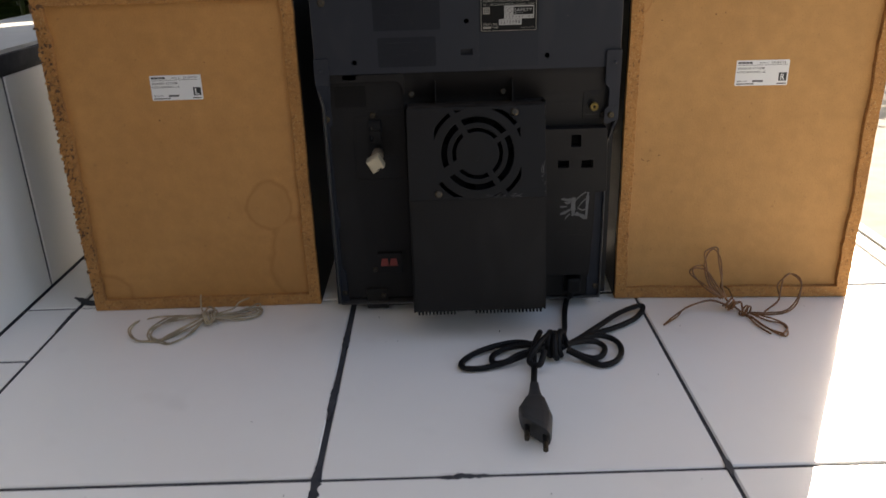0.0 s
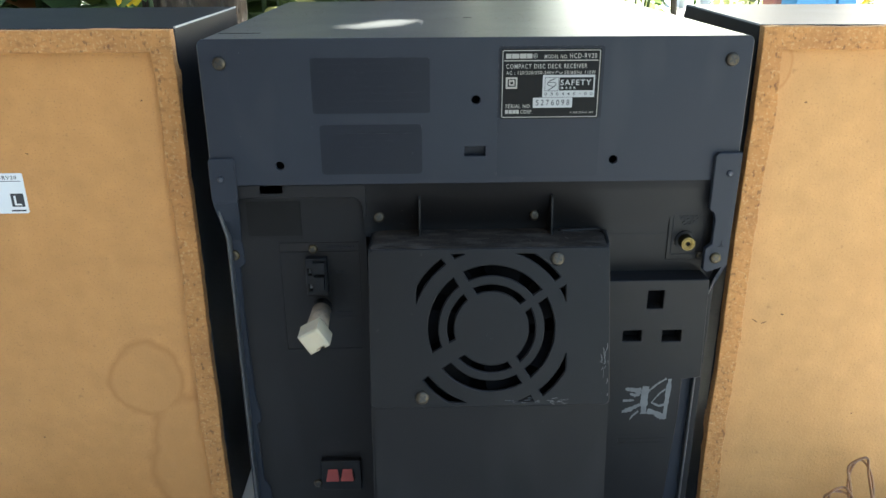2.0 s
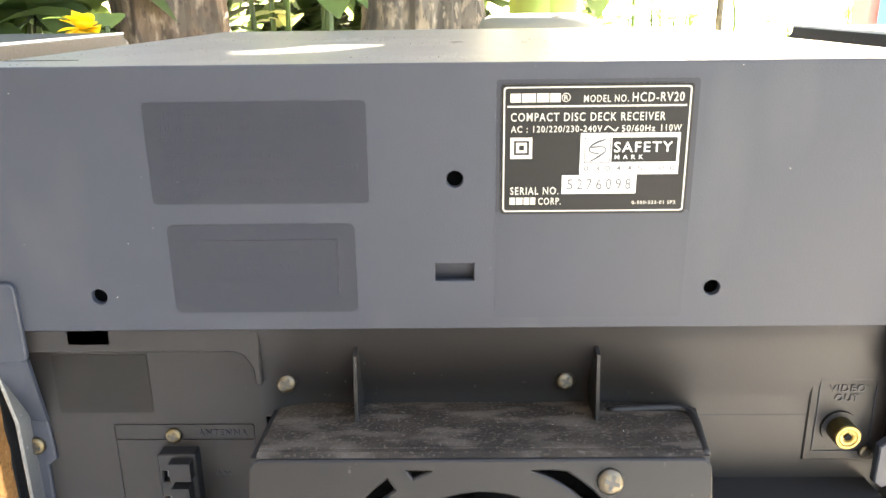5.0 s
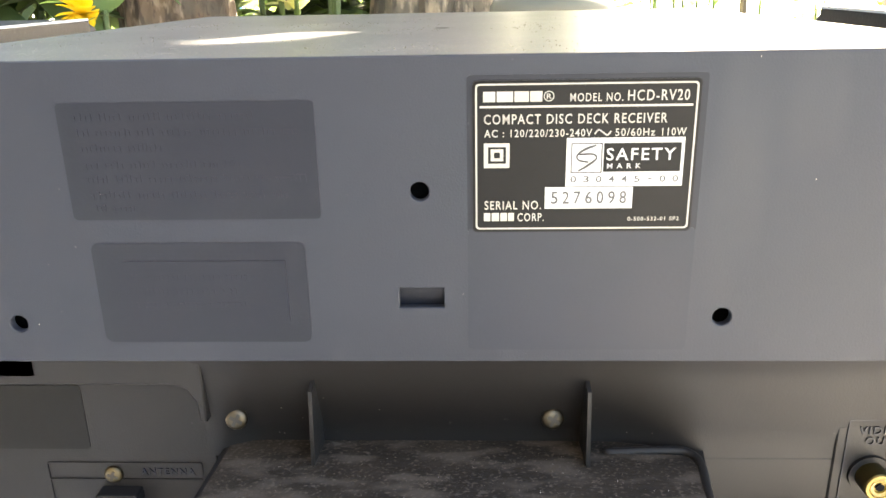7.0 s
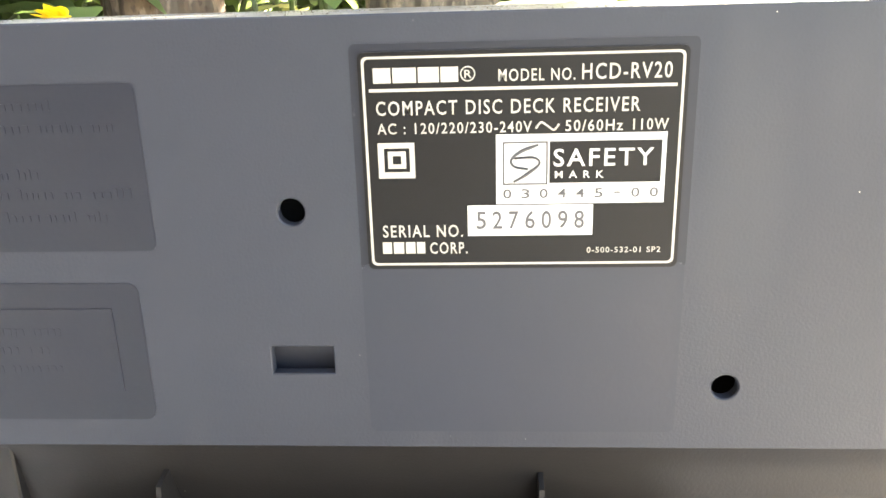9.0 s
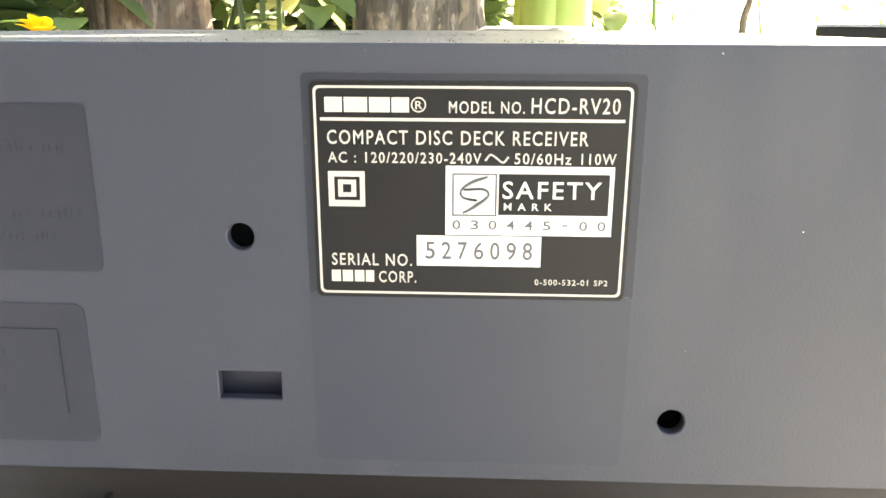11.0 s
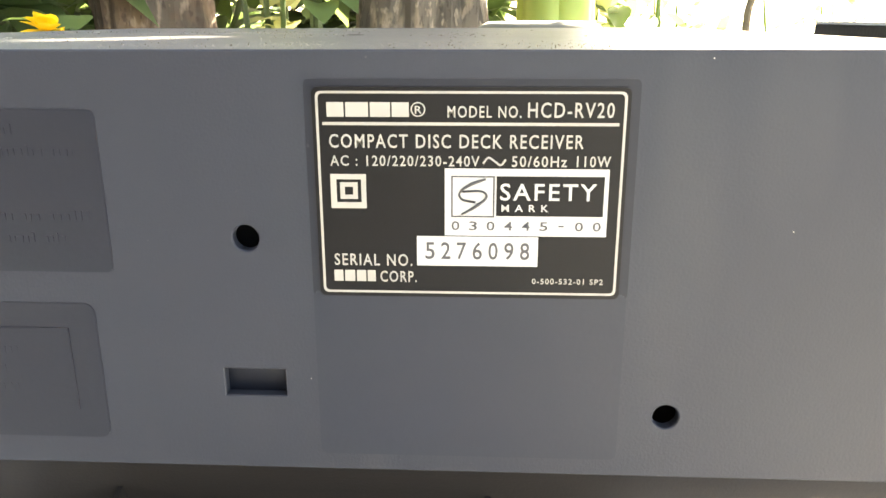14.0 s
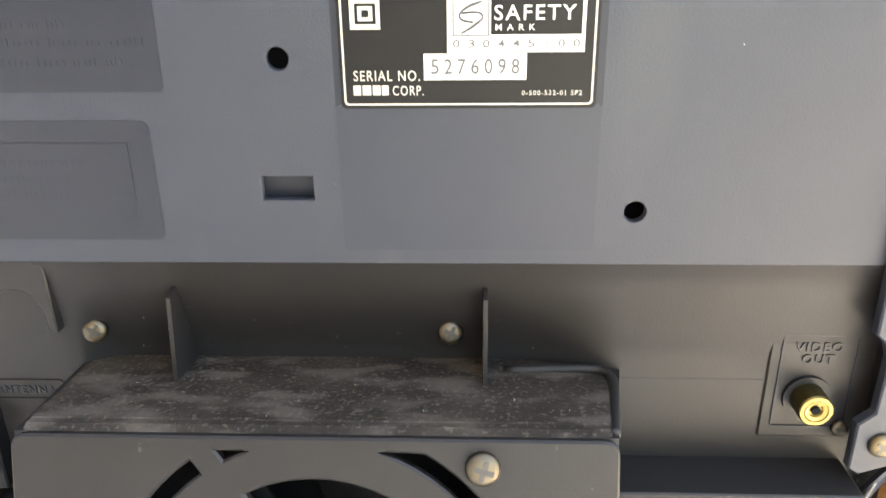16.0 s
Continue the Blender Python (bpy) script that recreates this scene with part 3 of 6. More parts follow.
    st = part("sticker", plate(rrect(lx, lz, lx + lw, lz + lh, 0.001), (), -0.0004, 0.0004), PAPER, sp, "white paper sticker with black print")
    y = -0.0004
    U = lambda u: lx + lw * u
    V = lambda v: lz + lh * (1 - v)
    bar = lambda u0, v0, u1, v1, mat=INK, name="print": part(name, plate(rrect(U(u0), V(v1), U(u1), V(v0)), (), y - 0.0001, 0.0001), mat, st)
    for i, (a, b) in enumerate(((0.03, 0.09), (0.10, 0.165), (0.175, 0.235), (0.245, 0.30))):
        bar(a, 0.06, b, 0.14, name="logo_block")
    words("MODEL NO.", U(0.44), V(0.14), lw * 0.18, lh * 0.055, y, INK, st)
    words("SS-RV20", U(0.66), V(0.145), lw * 0.27, lh * 0.09, y, INK, st)
    bar(0.03, 0.185, 0.97, 0.20, name="rule")
    words("SPEAKER SYSTEM", U(0.03), V(0.36), lw * 0.5, lh * 0.085, y, INK, st)
    words("RATED IMPEDANCE : 6\u03a9", U(0.03), V(0.50), lw * 0.53, lh * 0.075, y, INK, st)
    bar(0.82, 0.50, 0.97, 0.83, name="letter_block")
    words(letter, U(0.855), V(0.79), lw * 0.08, lh * 0.25, y - 0.0001, PAPER, st)
    words("SERIAL NO.", U(0.03), V(0.85), lw * 0.2, lh * 0.06, y, INK, st)
    bar(0.33, 0.79, 0.53, 0.86)
    bar(0.03, 0.91, 0.36, 0.95)
    bar(0.80, 0.91, 0.97, 0.95)
    return sp


loudspeaker("L", "loudspeaker with tan water-stained hardboard back, marked L, on white tiles", pose(-0.3982, 0.0295, 0, 0, 0, 0.2))
loudspeaker("R", "loudspeaker with clean tan hardboard back, marked R, on white tiles", pose(0.1505, 0.0220, 0, 0, 0, -3.0))




# ---------- compact stereo receiver ----------
W2, TOP, DEEP, SEAM = 0.139, 0.319, 0.276, 0.2440
receiver = thing("stereo_receiver", "dark slate compact stereo receiver seen from its back, on white tiles", "stereo receiver")


def screw_mesh():
    """A pan-head screw, facing -y, 1 across at radius 1."""
    bm = lathe([(1.0, 0.1), (1.0, -0.18), (0.95, -0.33), (0.82, -0.46), (0.62, -0.53), (0.34, -0.56), (0.02, -0.565)], 28)
    me = bpy.data.meshes.new("screw")
    bmesh.ops.recalc_face_normals(bm, faces=bm.faces[:])
    bm.to_mesh(me)
    bm.free()
    me.shade_smooth()
    return me


def recess_mesh():
    """The cross of a screw head, flat, its shade put into the colour."""
    a, b = 0.15, 0.60
    bm = plate([(-a, -b), (a, -b), (a, -a), (b, -a), (b, a), (a, a), (a, b), (-a, b), (-a, a), (-b, a), (-b, -a), (-a, -a)], (), -0.572, 0.12, ch=0.0)
    me = bpy.data.meshes.new("recess")
    bmesh.ops.recalc_face_normals(bm, faces=bm.faces[:])
    bm.to_mesh(me)
    bm.free()
    me.materials.append(RECESS_SHADE)
    return me


SCREW = {}
for mat in (CHROME, BRASS):
    SCREW[mat] = screw_mesh()
    SCREW[mat].materials.append(mat)
RECESS = recess_mesh()


def screw(x, y, z, r=0.0037, mat=CHROME, turn=25, parent=None, tilt=0):
    ob = new("screw", SCREW[mat])
    ob.parent = parent or receiver
    ob.matrix_basis = pose(x, y, z, tilt, turn, 0) @ Matrix.Scale(r * 0.92, 4)
    cross = new("recess", RECESS)
    cross.parent = ob
    return ob


def waist(pts):
    """The outline drawn in below the two side brackets."""
    out = []
    for i, (x, z) in enumerate(pts):
        x0, z0 = pts[i - 1]
        d, low, high = (-0.0078, 0.1730, 0.1965) if x > 0 else (0.0042, 0.2130, 0.2350)
        if x * x0 > 0 and abs(z - z0) > 0.15:
            step = [(x + d, low), (x, high)]
            out += step if z > z0 else step[::-1]
        out.append((x + d if z < 0.1 else x, z))
    return out


# body: top and sides folded from one dark sheet, open at the back
part("body", plate(waist(rrect(-W2, 0.012, W2, TOP - 0.0012)), (), 0.0165, DEEP - 0.0165), CHAR, receiver, "dark inner body")
outline = waist(rrect(-W2 - 0.0006, 0.010, W2 + 0.0006, TOP, 0.0035))
hole = waist(rrect(-W2 + 0.0006, 0.0112, W2 - 0.0006, TOP - 0.0012, 0.0025))
part("case", plate(outline, [hole], 0.0005, DEEP - 0.0005), CASE, receiver, "dark metal case dusty on top")
part("front_panel", plate(rrect(-W2 - 0.009, 0.004, W2 + 0.008, TOP - 0.006, 0.008), (), DEEP, 0.03), CHAR, receiver)

# upper back panel, with its holes and slots
HOLES = [(-0.1031, 0.2546), (-0.0006, 0.2882), (0.0723, 0.2561)]
EMB1 = rrect(-0.0840, 0.2818, -0.0241, 0.3098, 0.0012)
EMB2 = rrect(-0.0812, 0.2496, -0.0285, 0.2760, 0.0020)
LABEL = (0.0119, 0.2783, 0.0626, 0.3135)
upper = part("upper_panel", plate(rrect(-W2, SEAM, W2, TOP + 0.0002, 0.003), [circle(x, z, 0.0023, 24) for x, z in HOLES]
             + [rrect(-0.0063, 0.2587, 0.0047, 0.2639)], 0.0, 0.0022, ch=0.00022), SLATE, receiver, "slate grey upper back panel")
# added dark sheet: the shade behind the panel's holes, as colour
part("panel_dark_sheet", box(-W2 + 0.001, 0.0075, SEAM, W2 - 0.001, 0.009, TOP - 0.002), INSIDE_SHADE, receiver)
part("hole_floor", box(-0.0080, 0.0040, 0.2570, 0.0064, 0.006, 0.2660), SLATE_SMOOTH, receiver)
part("upper_return", box(-W2, 0.0022, SEAM - 0.0002, W2, 0.010, SEAM + 0.0012), SLATE, receiver)

warning = part("moulded_warning_plate", plate(EMB1, (), -0.00012, 0.0002), SLATE_SMOOTH, receiver, "smooth plate with raised illegible writing")
rnd = random.Random(3)
bm = bmesh.new()
for z, x0, x1 in ((0.3056, -0.0805, -0.0355), (0.3020, -0.0805, -0.0285), (0.2984, -0.0800, -0.058), (0.2943, -0.0795, -0.043), (0.2909, -0.0795, -0.0275), (0.2870, -0.0788, -0.0320), (0.2838, -0.0785, -0.0655)):
    x = x0
    while x < x1 - 0.002:
        end = min(x + rnd.uniform(0.003, 0.0095), x1)
        while x < end:
            w = rnd.uniform(0.0005, 0.0011)
            plate(rrect(x, z, x + w, z + rnd.choice((0.0012, 0.0012, 0.0013, 0.0018)), 0.0002, 2), (), -0.00022, 0.0003, bm)
            x += w + 0.00035
        x += 0.0011
tagged(part("raised_writing", bm, SLATE_SMOOTH, warning), kind="stuff")
laser = part("moulded_laser_plate", plate(EMB2, (), -0.00012, 0.0002), SLATE_SMOOTH, receiver, "smooth plate with raised illegible writing")
bm = bmesh.new()
for z, x0, x1 in ((0.2660, -0.0725, -0.044), (0.2624, -0.0725, -0.0467), (0.2588, -0.0725, -0.0443)):
    x = x0
    while x < x1:
        w = rnd.uniform(0.0006, 0.0012)
        plate(rrect(x, z, x + w, z + 0.0016, 0.0003, 2), (), -0.00017, 0.0003, bm)
        x += w + rnd.choice((0.0003, 0.0003, 0.0003, 0.0012))
tagged(part("raised_writing", bm, SLATE_SMOOTH, laser), kind="stuff")
part("raised_line", plate(rrect(-0.0340, 0.2553, -0.0337, 0.2710), (), -0.0003, 0.0003), SLATE_SMOOTH, laser)
part("raised_line", plate(rrect(-0.0735, 0.2710, -0.0337, 0.2713), (), -0.0003, 0.0003), SLATE_SMOOTH, laser)
part("smooth_field", plate(rrect(0.0106, 0.2474, 0.0640, 0.2790, 0.0012), (), -0.00012, 0.0002), SLATE_SHEEN, receiver, "smooth blank field under the rating label")
part("smooth_border", plate(rrect(0.0106, 0.2780, 0.0641, 0.3148, 0.001), (), -0.00008, 0.0002), SLATE_SMOOTH, receiver)

# rating label
LX, LZ, LW, LH = LABEL[0], LABEL[1], LABEL[2] - LABEL[0], LABEL[3] - LABEL[1]
rating = part("rating_label", plate(rrect(*LABEL, 0.0010), (), -0.0004, 0.0004), LABEL_BLACK, receiver, "black rating label with cream lettering")
YL = -0.0004
LU = lambda u: LX + LW * u
LV = lambda v: LZ + LH * (1 - v)


def field(u0, v0, u1, v1, mat=INK_WHITE, name="printed_field", up=1, r=0.0, hole=None):
    holes = [rrect(LU(hole[0]), LV(hole[3]), LU(hole[2]), LV(hole[1]), max(0, r - 0.0002))] if hole else []
    return part(name, plate(rrect(LU(u0), LV(v1), LU(u1), LV(v0), r), holes, YL - 0.00006 * up, 0.00006), mat, rating)


def line(text, u0, u1, top, foot, mat=INK_WHITE, up=0):
    return words(text, LU(u0), LV(foot), LW * (u1 - u0), LH * (foot - top), YL - 0.00006 * up, mat, rating, "lettering", 0.00005)


field(0.012, 0.018, 0.988, 0.982, name="border_line", r=0.0009, hole=(0.020, 0.029, 0.980, 0.971))
for a, b in ((0.047, 0.101), (0.107, 0.179), (0.185, 0.249), (0.254, 0.308)):
    field(a, 0.068, b, 0.134, name="logo_block")
part("registered_ring", plate(circle(LU(0.337), LV(0.100), 0.00118, 22), [circle(LU(0.337), LV(0.100), 0.00098, 22)], YL - 0.00006, 0.00006), INK_WHITE, rating)
line("R", 0.327, 0.349, 0.082, 0.118)
line("MODEL NO.", 0.430, 0.662, 0.081, 0.135)
line("HCD-RV20", 0.682, 0.950, 0.064, 0.134)
field(0.032, 0.158, 0.967, 0.172, name="rule_line")
line("COMPACT DISC DECK RECEIVER", 0.051, 0.860, 0.210, 0.275)
line("AC : 120/220/230-240V", 0.052, 0.532, 0.309, 0.359)
part("wave_sign", tube([(LU(0.544), YL - 0.00005, LV(0.345)), (LU(0.560), YL - 0.00005, LV(0.318)), (LU(0.580), YL - 0.00005, LV(0.334)), (LU(0.600), YL - 0.00005, LV(0.352)), (LU(0.616), YL - 0.00005, LV(0.326))], 0.00018, 6, 6), INK_WHITE, rating)
line("50/60Hz", 0.635, 0.810, 0.308, 0.359)
line("110W", 0.841, 0.948, 0.307, 0.358)
field(0.050, 0.399, 0.166, 0.562, name="class_square", hole=(0.069, 0.424, 0.150, 0.533))
field(0.081, 0.438, 0.138, 0.517, name="class_square", hole=(0.096, 0.459, 0.123, 0.497))
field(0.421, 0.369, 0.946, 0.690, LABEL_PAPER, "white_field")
field(0.442, 0.403, 0.582, 0.600, INK, "mark_frame", 2, hole=(0.447, 0.410, 0.577, 0.593))
yk = YL - 0.00014
for shift in (0.0, 0.010):
    part("mark_stroke", tube([(LU(0.553 - shift), yk, LV(0.418 + shift * 0.6)), (LU(0.505 - shift * 0.6), yk, LV(0.440 + shift)), (LU(0.470), yk, LV(0.482)), (LU(0.478), yk, LV(0.515)), (LU(0.520), yk, LV(0.528))], 0.00019, 6, 6), INK, rating)
    part("mark_stroke", tube([(LU(0.478), yk, LV(0.478)), (LU(0.540), yk, LV(0.476)), (LU(0.556), yk, LV(0.505)), (LU(0.520 + shift * 0.4), yk, LV(0.552 - shift)), (LU(0.476 + shift), yk, LV(0.586 - shift * 0.6))], 0.00019, 6, 6), INK, rating)
field(0.588, 0.404, 0.932, 0.593, LABEL_BLACK, "dark_field", 2)
line("SAFETY", 0.600, 0.908, 0.434, 0.516, LABEL_PAPER, 2)
line("M A R K", 0.605, 0.756, 0.536, 0.571, LABEL_PAPER, 2)
for i, ch in enumerate("030445-00"):
    u = 0.443 + 0.0573 * i
    if ch == "-":
        field(u + 0.004, 0.637, u + 0.022, 0.644, INK, "dash", 2)
    else:
        line(ch, u, u + 0.026, 0.618, 0.662, INK, 1)
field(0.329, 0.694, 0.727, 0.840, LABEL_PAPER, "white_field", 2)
for i, ch in enumerate("5276098"):
    u = 0.357 + 0.0519 * i
    line(ch, u, u + 0.031, 0.719, 0.805, INK, 2)
line("SERIAL NO.", 0.053, 0.313, 0.783, 0.843)
for a, b in ((0.050, 0.080), (0.086, 0.120), (0.126, 0.157), (0.162, 0.189)):
    field(a, 0.868, b, 0.924, name="logo_block")
line("CORP.", 0.205, 0.327, 0.868, 0.925)
line("0-500-532-01 SP2", 0.711, 0.945, 0.899, 0.927)

# lower back: a sloping shoulder, then the upright plates
YR = 0.0062                      # face of the right-hand lower panel
YA = 0.0085                      # face of the sunken aerial panel


def strip(x0, x1, profile, th=0.002, bm=None):
    """A bent sheet from x0 to x1 along a profile of (y, z), th deep."""
    bm = bm or bmesh.new()
    a = [bm.verts.new((x0, y, z)) for y, z in profile] + [bm.verts.new((x0, y + th, z)) for y, z in reversed(profile)]
    b = [bm.verts.new((x1, v.co.y, v.co.z)) for v in a]
    n = len(a)
    k = len(profile)
    for i in range(n):
        j = (i + 1) % n
        bm.faces.new((a[i], a[j], b[j], b[i]))
    for i in range(k - 1):
        bm.faces.new((a[i], a[i + 1], a[n - 2 - i], a[n - 1 - i]))
        bm.faces.new((b[i + 1], b[i], b[n - 1 - i], b[n - 2 - i]))
    return bm


bm = strip(0.0660, 0.1375, [(YR, 0.2122), (YR, 0.0140)])
lower = part("lower_panel", bm, CHAR, receiver, "charcoal lower back panel", bevel=0.0006)
bm = bmesh.new()
# the hollow above the fan duct, sinking towards its foot and fading out at both ends
soft_step = lambda t: (lambda k: k * k * (3 - 2 * k))(max(0.0, min(1.0, t)))
cols, rows = 54, 14
sheet = []
for i in range(cols + 1):
    x = -0.0610 + (0.1375 + 0.0610) * i / cols
    deep = soft_step((x + 0.0585) / 0.010) * soft_step((0.0720 - x) / 0.026)
    col = []
    for k in range(rows + 1):
        z = SEAM - 0.0004 - (SEAM - 0.0004 - 0.2120) * k / rows
        y0 = 0.0012 + (0.0018 * (SEAM - z) / 0.0052 if z > 0.2385 else 0.0018 + 0.0032 * min(1.0, (0.2385 - z) / 0.0205))
        col.append(bm.verts.new((x, y0 + deep * 0.0046 * soft_step((0.2420 - z) / 0.027), z)))
    sheet.append(col)
for a, b in zip(sheet, sheet[1:]):
    for k in range(rows):
        bm.faces.new((a[k], b[k], b[k + 1], a[k + 1]))
part("hollow", bm, CHAR, receiver, smooth=True)
part("lip", plate([(-0.1365, SEAM - 0.0004), (-0.1365, 0.2362), (-0.067, 0.2362), (-0.0636, 0.2350), (-0.0612, 0.2310), (-0.0608, 0.2250), (-0.0590, 0.2250), (-0.0590, SEAM - 0.0004)],
     [rrect(-0.1150, 0.2392, -0.1035, 0.2430)], 0.0018, 0.004), CHAR, receiver)
part("slot_floor", box(-0.1155, 0.0040, 0.2388, -0.1030, 0.0050, 0.2433), CHAR, receiver)
aerial = part("aerial_panel", plate(rrect(-0.1375, 0.0140, -0.0600, 0.2400), (), YA, 0.002), CHAR_BLOTTED, receiver, "sunken charcoal panel with aerial sockets")
part("aerial_field", plate(rrect(-0.1092, 0.1412, -0.0645, 0.2082, 0.0008), [rrect(-0.1088, 0.1416, -0.0649, 0.2078, 0.0005)], YA - 0.0004, 0.0005), CHAR, aerial)
part("raised_line", plate(rrect(-0.1088, 0.2024, -0.0649, 0.2028), (), YA - 0.0004, 0.0005), CHAR, aerial)
words("ANTENNA", -0.0824, 0.2042, 0.0155, 0.0022, YA, SLATE_SMOOTH, aerial, "raised_lettering", 0.0003)
words("AM", -0.0785, 0.1895, 0.005, 0.0017, YA, SLATE_SMOOTH, aerial, "raised_lettering", 0.0003)
words("FM 75\u03a9", -0.0800, 0.1640, 0.010, 0.0017, YA, SLATE_SMOOTH, aerial, "raised_lettering", 0.0003)
words("COAXIAL", -0.0800, 0.1612, 0.0125, 0.0017, YA, SLATE_SMOOTH, aerial, "raised_lettering", 0.0003)
part("label_trace", plate(rrect(-0.1250, 0.2125, -0.0955, 0.2325, 0.001), (), YA - 0.0002, 0.0003), CHAR_DARK, aerial, "dark trace of a lost label")


# aerial clip and plug
clip_block = part("aerial_terminal", plate(rrect(-0.0945, 0.1778, -0.0825, 0.2002, 0.0008), [rrect(-0.0932, 0.1903, -0.0912, 0.1943), rrect(-0.0932, 0.1808, -0.0912, 0.1848)], YA - 0.005, 0.005), BLACK, receiver, "black push terminal for the aerial")
part("lever", box(-0.0899, YA - 0.0085, 0.1928, -0.0833, YA - 0.004, 0.1990), BLACK, clip_block)
part("lever", box(-0.0895, YA - 0.0095, 0.1828, -0.0840, YA - 0.004, 0.1908), BLACK, clip_block)
part("contact", box(-0.0928, YA - 0.003, 0.1910, -0.0916, YA - 0.0005, 0.1936), TAPE, clip_block)
part("contact", box(-0.0928, YA - 0.003, 0.1815, -0.0916, YA - 0.0005, 0.1841), TAPE, clip_block)
part("coaxial_socket", lathe([(0.0052, 0.0), (0.0052, -0.006), (0.0048, -0.0065)], 20, at=(-0.0868, YA, 0.1690)), BLACK, receiver, bevel=0.0003)

# upper screws of the lower part, ribs
for x, y, z in ((-0.0528, 0.0074, 0.2230), (0.0330, 0.0084, 0.2227)):
    screw(x, y, z, 0.0033, turn=30, tilt=-12)
for x in (-0.0303, 0.0412):
    bm = bmesh.new()
    pts = [(0.0050, 0.2368), (-0.0005, 0.2355), (-0.0035, 0.2140), (0.0150, 0.2120)]
    a = [bm.verts.new((x - 0.0005, y, z)) for y, z in pts]
    b = [bm.verts.new((x + 0.0005, y, z)) for y, z in pts]
    for i in range(4):
        bm.faces.new((a[i], a[(i + 1) % 4], b[(i + 1) % 4], b[i]))
    bm.faces.new(a[::-1]), bm.faces.new(b)
    part("rib", bm, CHAR, receiver)

# video output
video = part("video_plate", plate(rrect(0.1075, 0.1960, 0.1320, 0.2262, 0.0006), (), YR - 0.0006, 0.001), CHAR, receiver, "smooth field round the video socket")
part("raised_frame", plate(rrect(0.1100, 0.1992, 0.1274, 0.2243, 0.0006), [rrect(0.1103, 0.1995, 0.1271, 0.2240, 0.0005)], YR - 0.0010, 0.0005), SLATE_SMOOTH, video)
words("VIDEO", 0.1130, 0.2200, 0.0108, 0.0024, YR - 0.0006, SLATE_SMOOTH, video, "raised_lettering", 0.0004)
words("OUT", 0.1150, 0.2168, 0.0072, 0.0024, YR - 0.0006, SLATE_SMOOTH, video, "raised_lettering", 0.0004)
JX, JZ, JL = 0.1174, 0.2078, 0.0062
part("socket_base", lathe([(0.0056, 0.0), (0.0056, -0.0010)], 28, at=(JX, YR - 0.0006, JZ)), BLACK, receiver)
jack = part("phono_socket", lathe([(0.0040, 0.0), (0.0040, -0.0011), (0.0040, -JL), (0.0037, -JL - 0.0005), (0.0029, -JL - 0.0005), (0.0028, -JL + 0.0004)], 32, at=(JX, YR - 0.0006, JZ)), DULL_GOLD, receiver, "dull gilt phono socket with yellow insert", smooth=False)
part("insert", lathe([(0.0029, 0.0005), (0.0029, -0.0002), (0.0025, -0.0005), (0.0017, -0.0002), (0.0013, 0.001)], 24, at=(JX, YR - 0.0006 - JL, JZ)), YELLOW, jack)
part("bore", lathe([(0.0011, 0.0), (0.0011, -0.0003)], 16, at=(JX, YR - 0.0006 - JL, JZ)), INSIDE_SHADE, jack)
screw(0.1266, YR - 0.001, 0.1992, 0.0023, CHROME, 20)

# outlet-hole plate under it, with its ledge
YO = -0.0080
sockets = part("outlet_plate", plate([(0.0660, 0.0400), (0.1175, 0.0400), (0.1205, 0.0990), (0.1205, 0.1262), (0.1312, 0.1275), (0.1292, 0.1886), (0.1284, 0.1894), (0.0660, 0.1894)],
     [rrect(0.0957, 0.1721, 0.1046, 0.1832), rrect(0.0836, 0.1518, 0.0940, 0.1586), rrect(0.1060, 0.1513, 0.1168, 0.1584)], YO, 0.014), CHAR, receiver, "charcoal plate with three square openings")
# added dark sheet for the shade within the three openings
part("opening_dark_sheet", box(0.070, -0.0005, 0.140, 0.1235, 0.0015, 0.187), INSIDE_SHADE, receiver)
part("ledge", strip(0.0660, 0.1262, [(YR + 0.0005, 0.1890), (0.0040, 0.1882), (YO + 0.0004, 0.1893)], 0.003), LEDGE, receiver, "dusty ledge")
part("base_plate", plate(rrect(0.0690, 0.0125, 0.1175, 0.0412), (), 0.0035, 0.004), CHAR, receiver)

# torn label residue
rnd = random.Random(11)
residue = None
SHREDS = (((-122, 38, 17), (-126, 100, 19), (-122, 164, 17)), ((-6, 6, 9), (-11, 95, 13), (-14, 188, 12)), ((-28, 172, 16), (-8, 182, 12)), ((-105, 150, 10), (-70, 158, 12), (-28, 178, 14)), ((-105, 58, 5), (-70, 30, 4), (-24, 4, 5)),
          ((-88, 112, 3), (-50, 70, 4), (-24, 52, 5)), ((-88, 112, 4), (-48, 128, 5), (-22, 122, 6)),
          ((-145, 60, 16), (-190, 52, 11), (-224, 48, 5)), ((-145, 62, 12), (-170, 78, 8), (-200, 70, 3)), ((-176, 100, 5), (-232, 101, 6)),
          ((-146, 120, 8), (-190, 140, 11), (-232, 152, 8)), ((-150, 150, 7), (-178, 172, 5), (-190, 190, 2)))
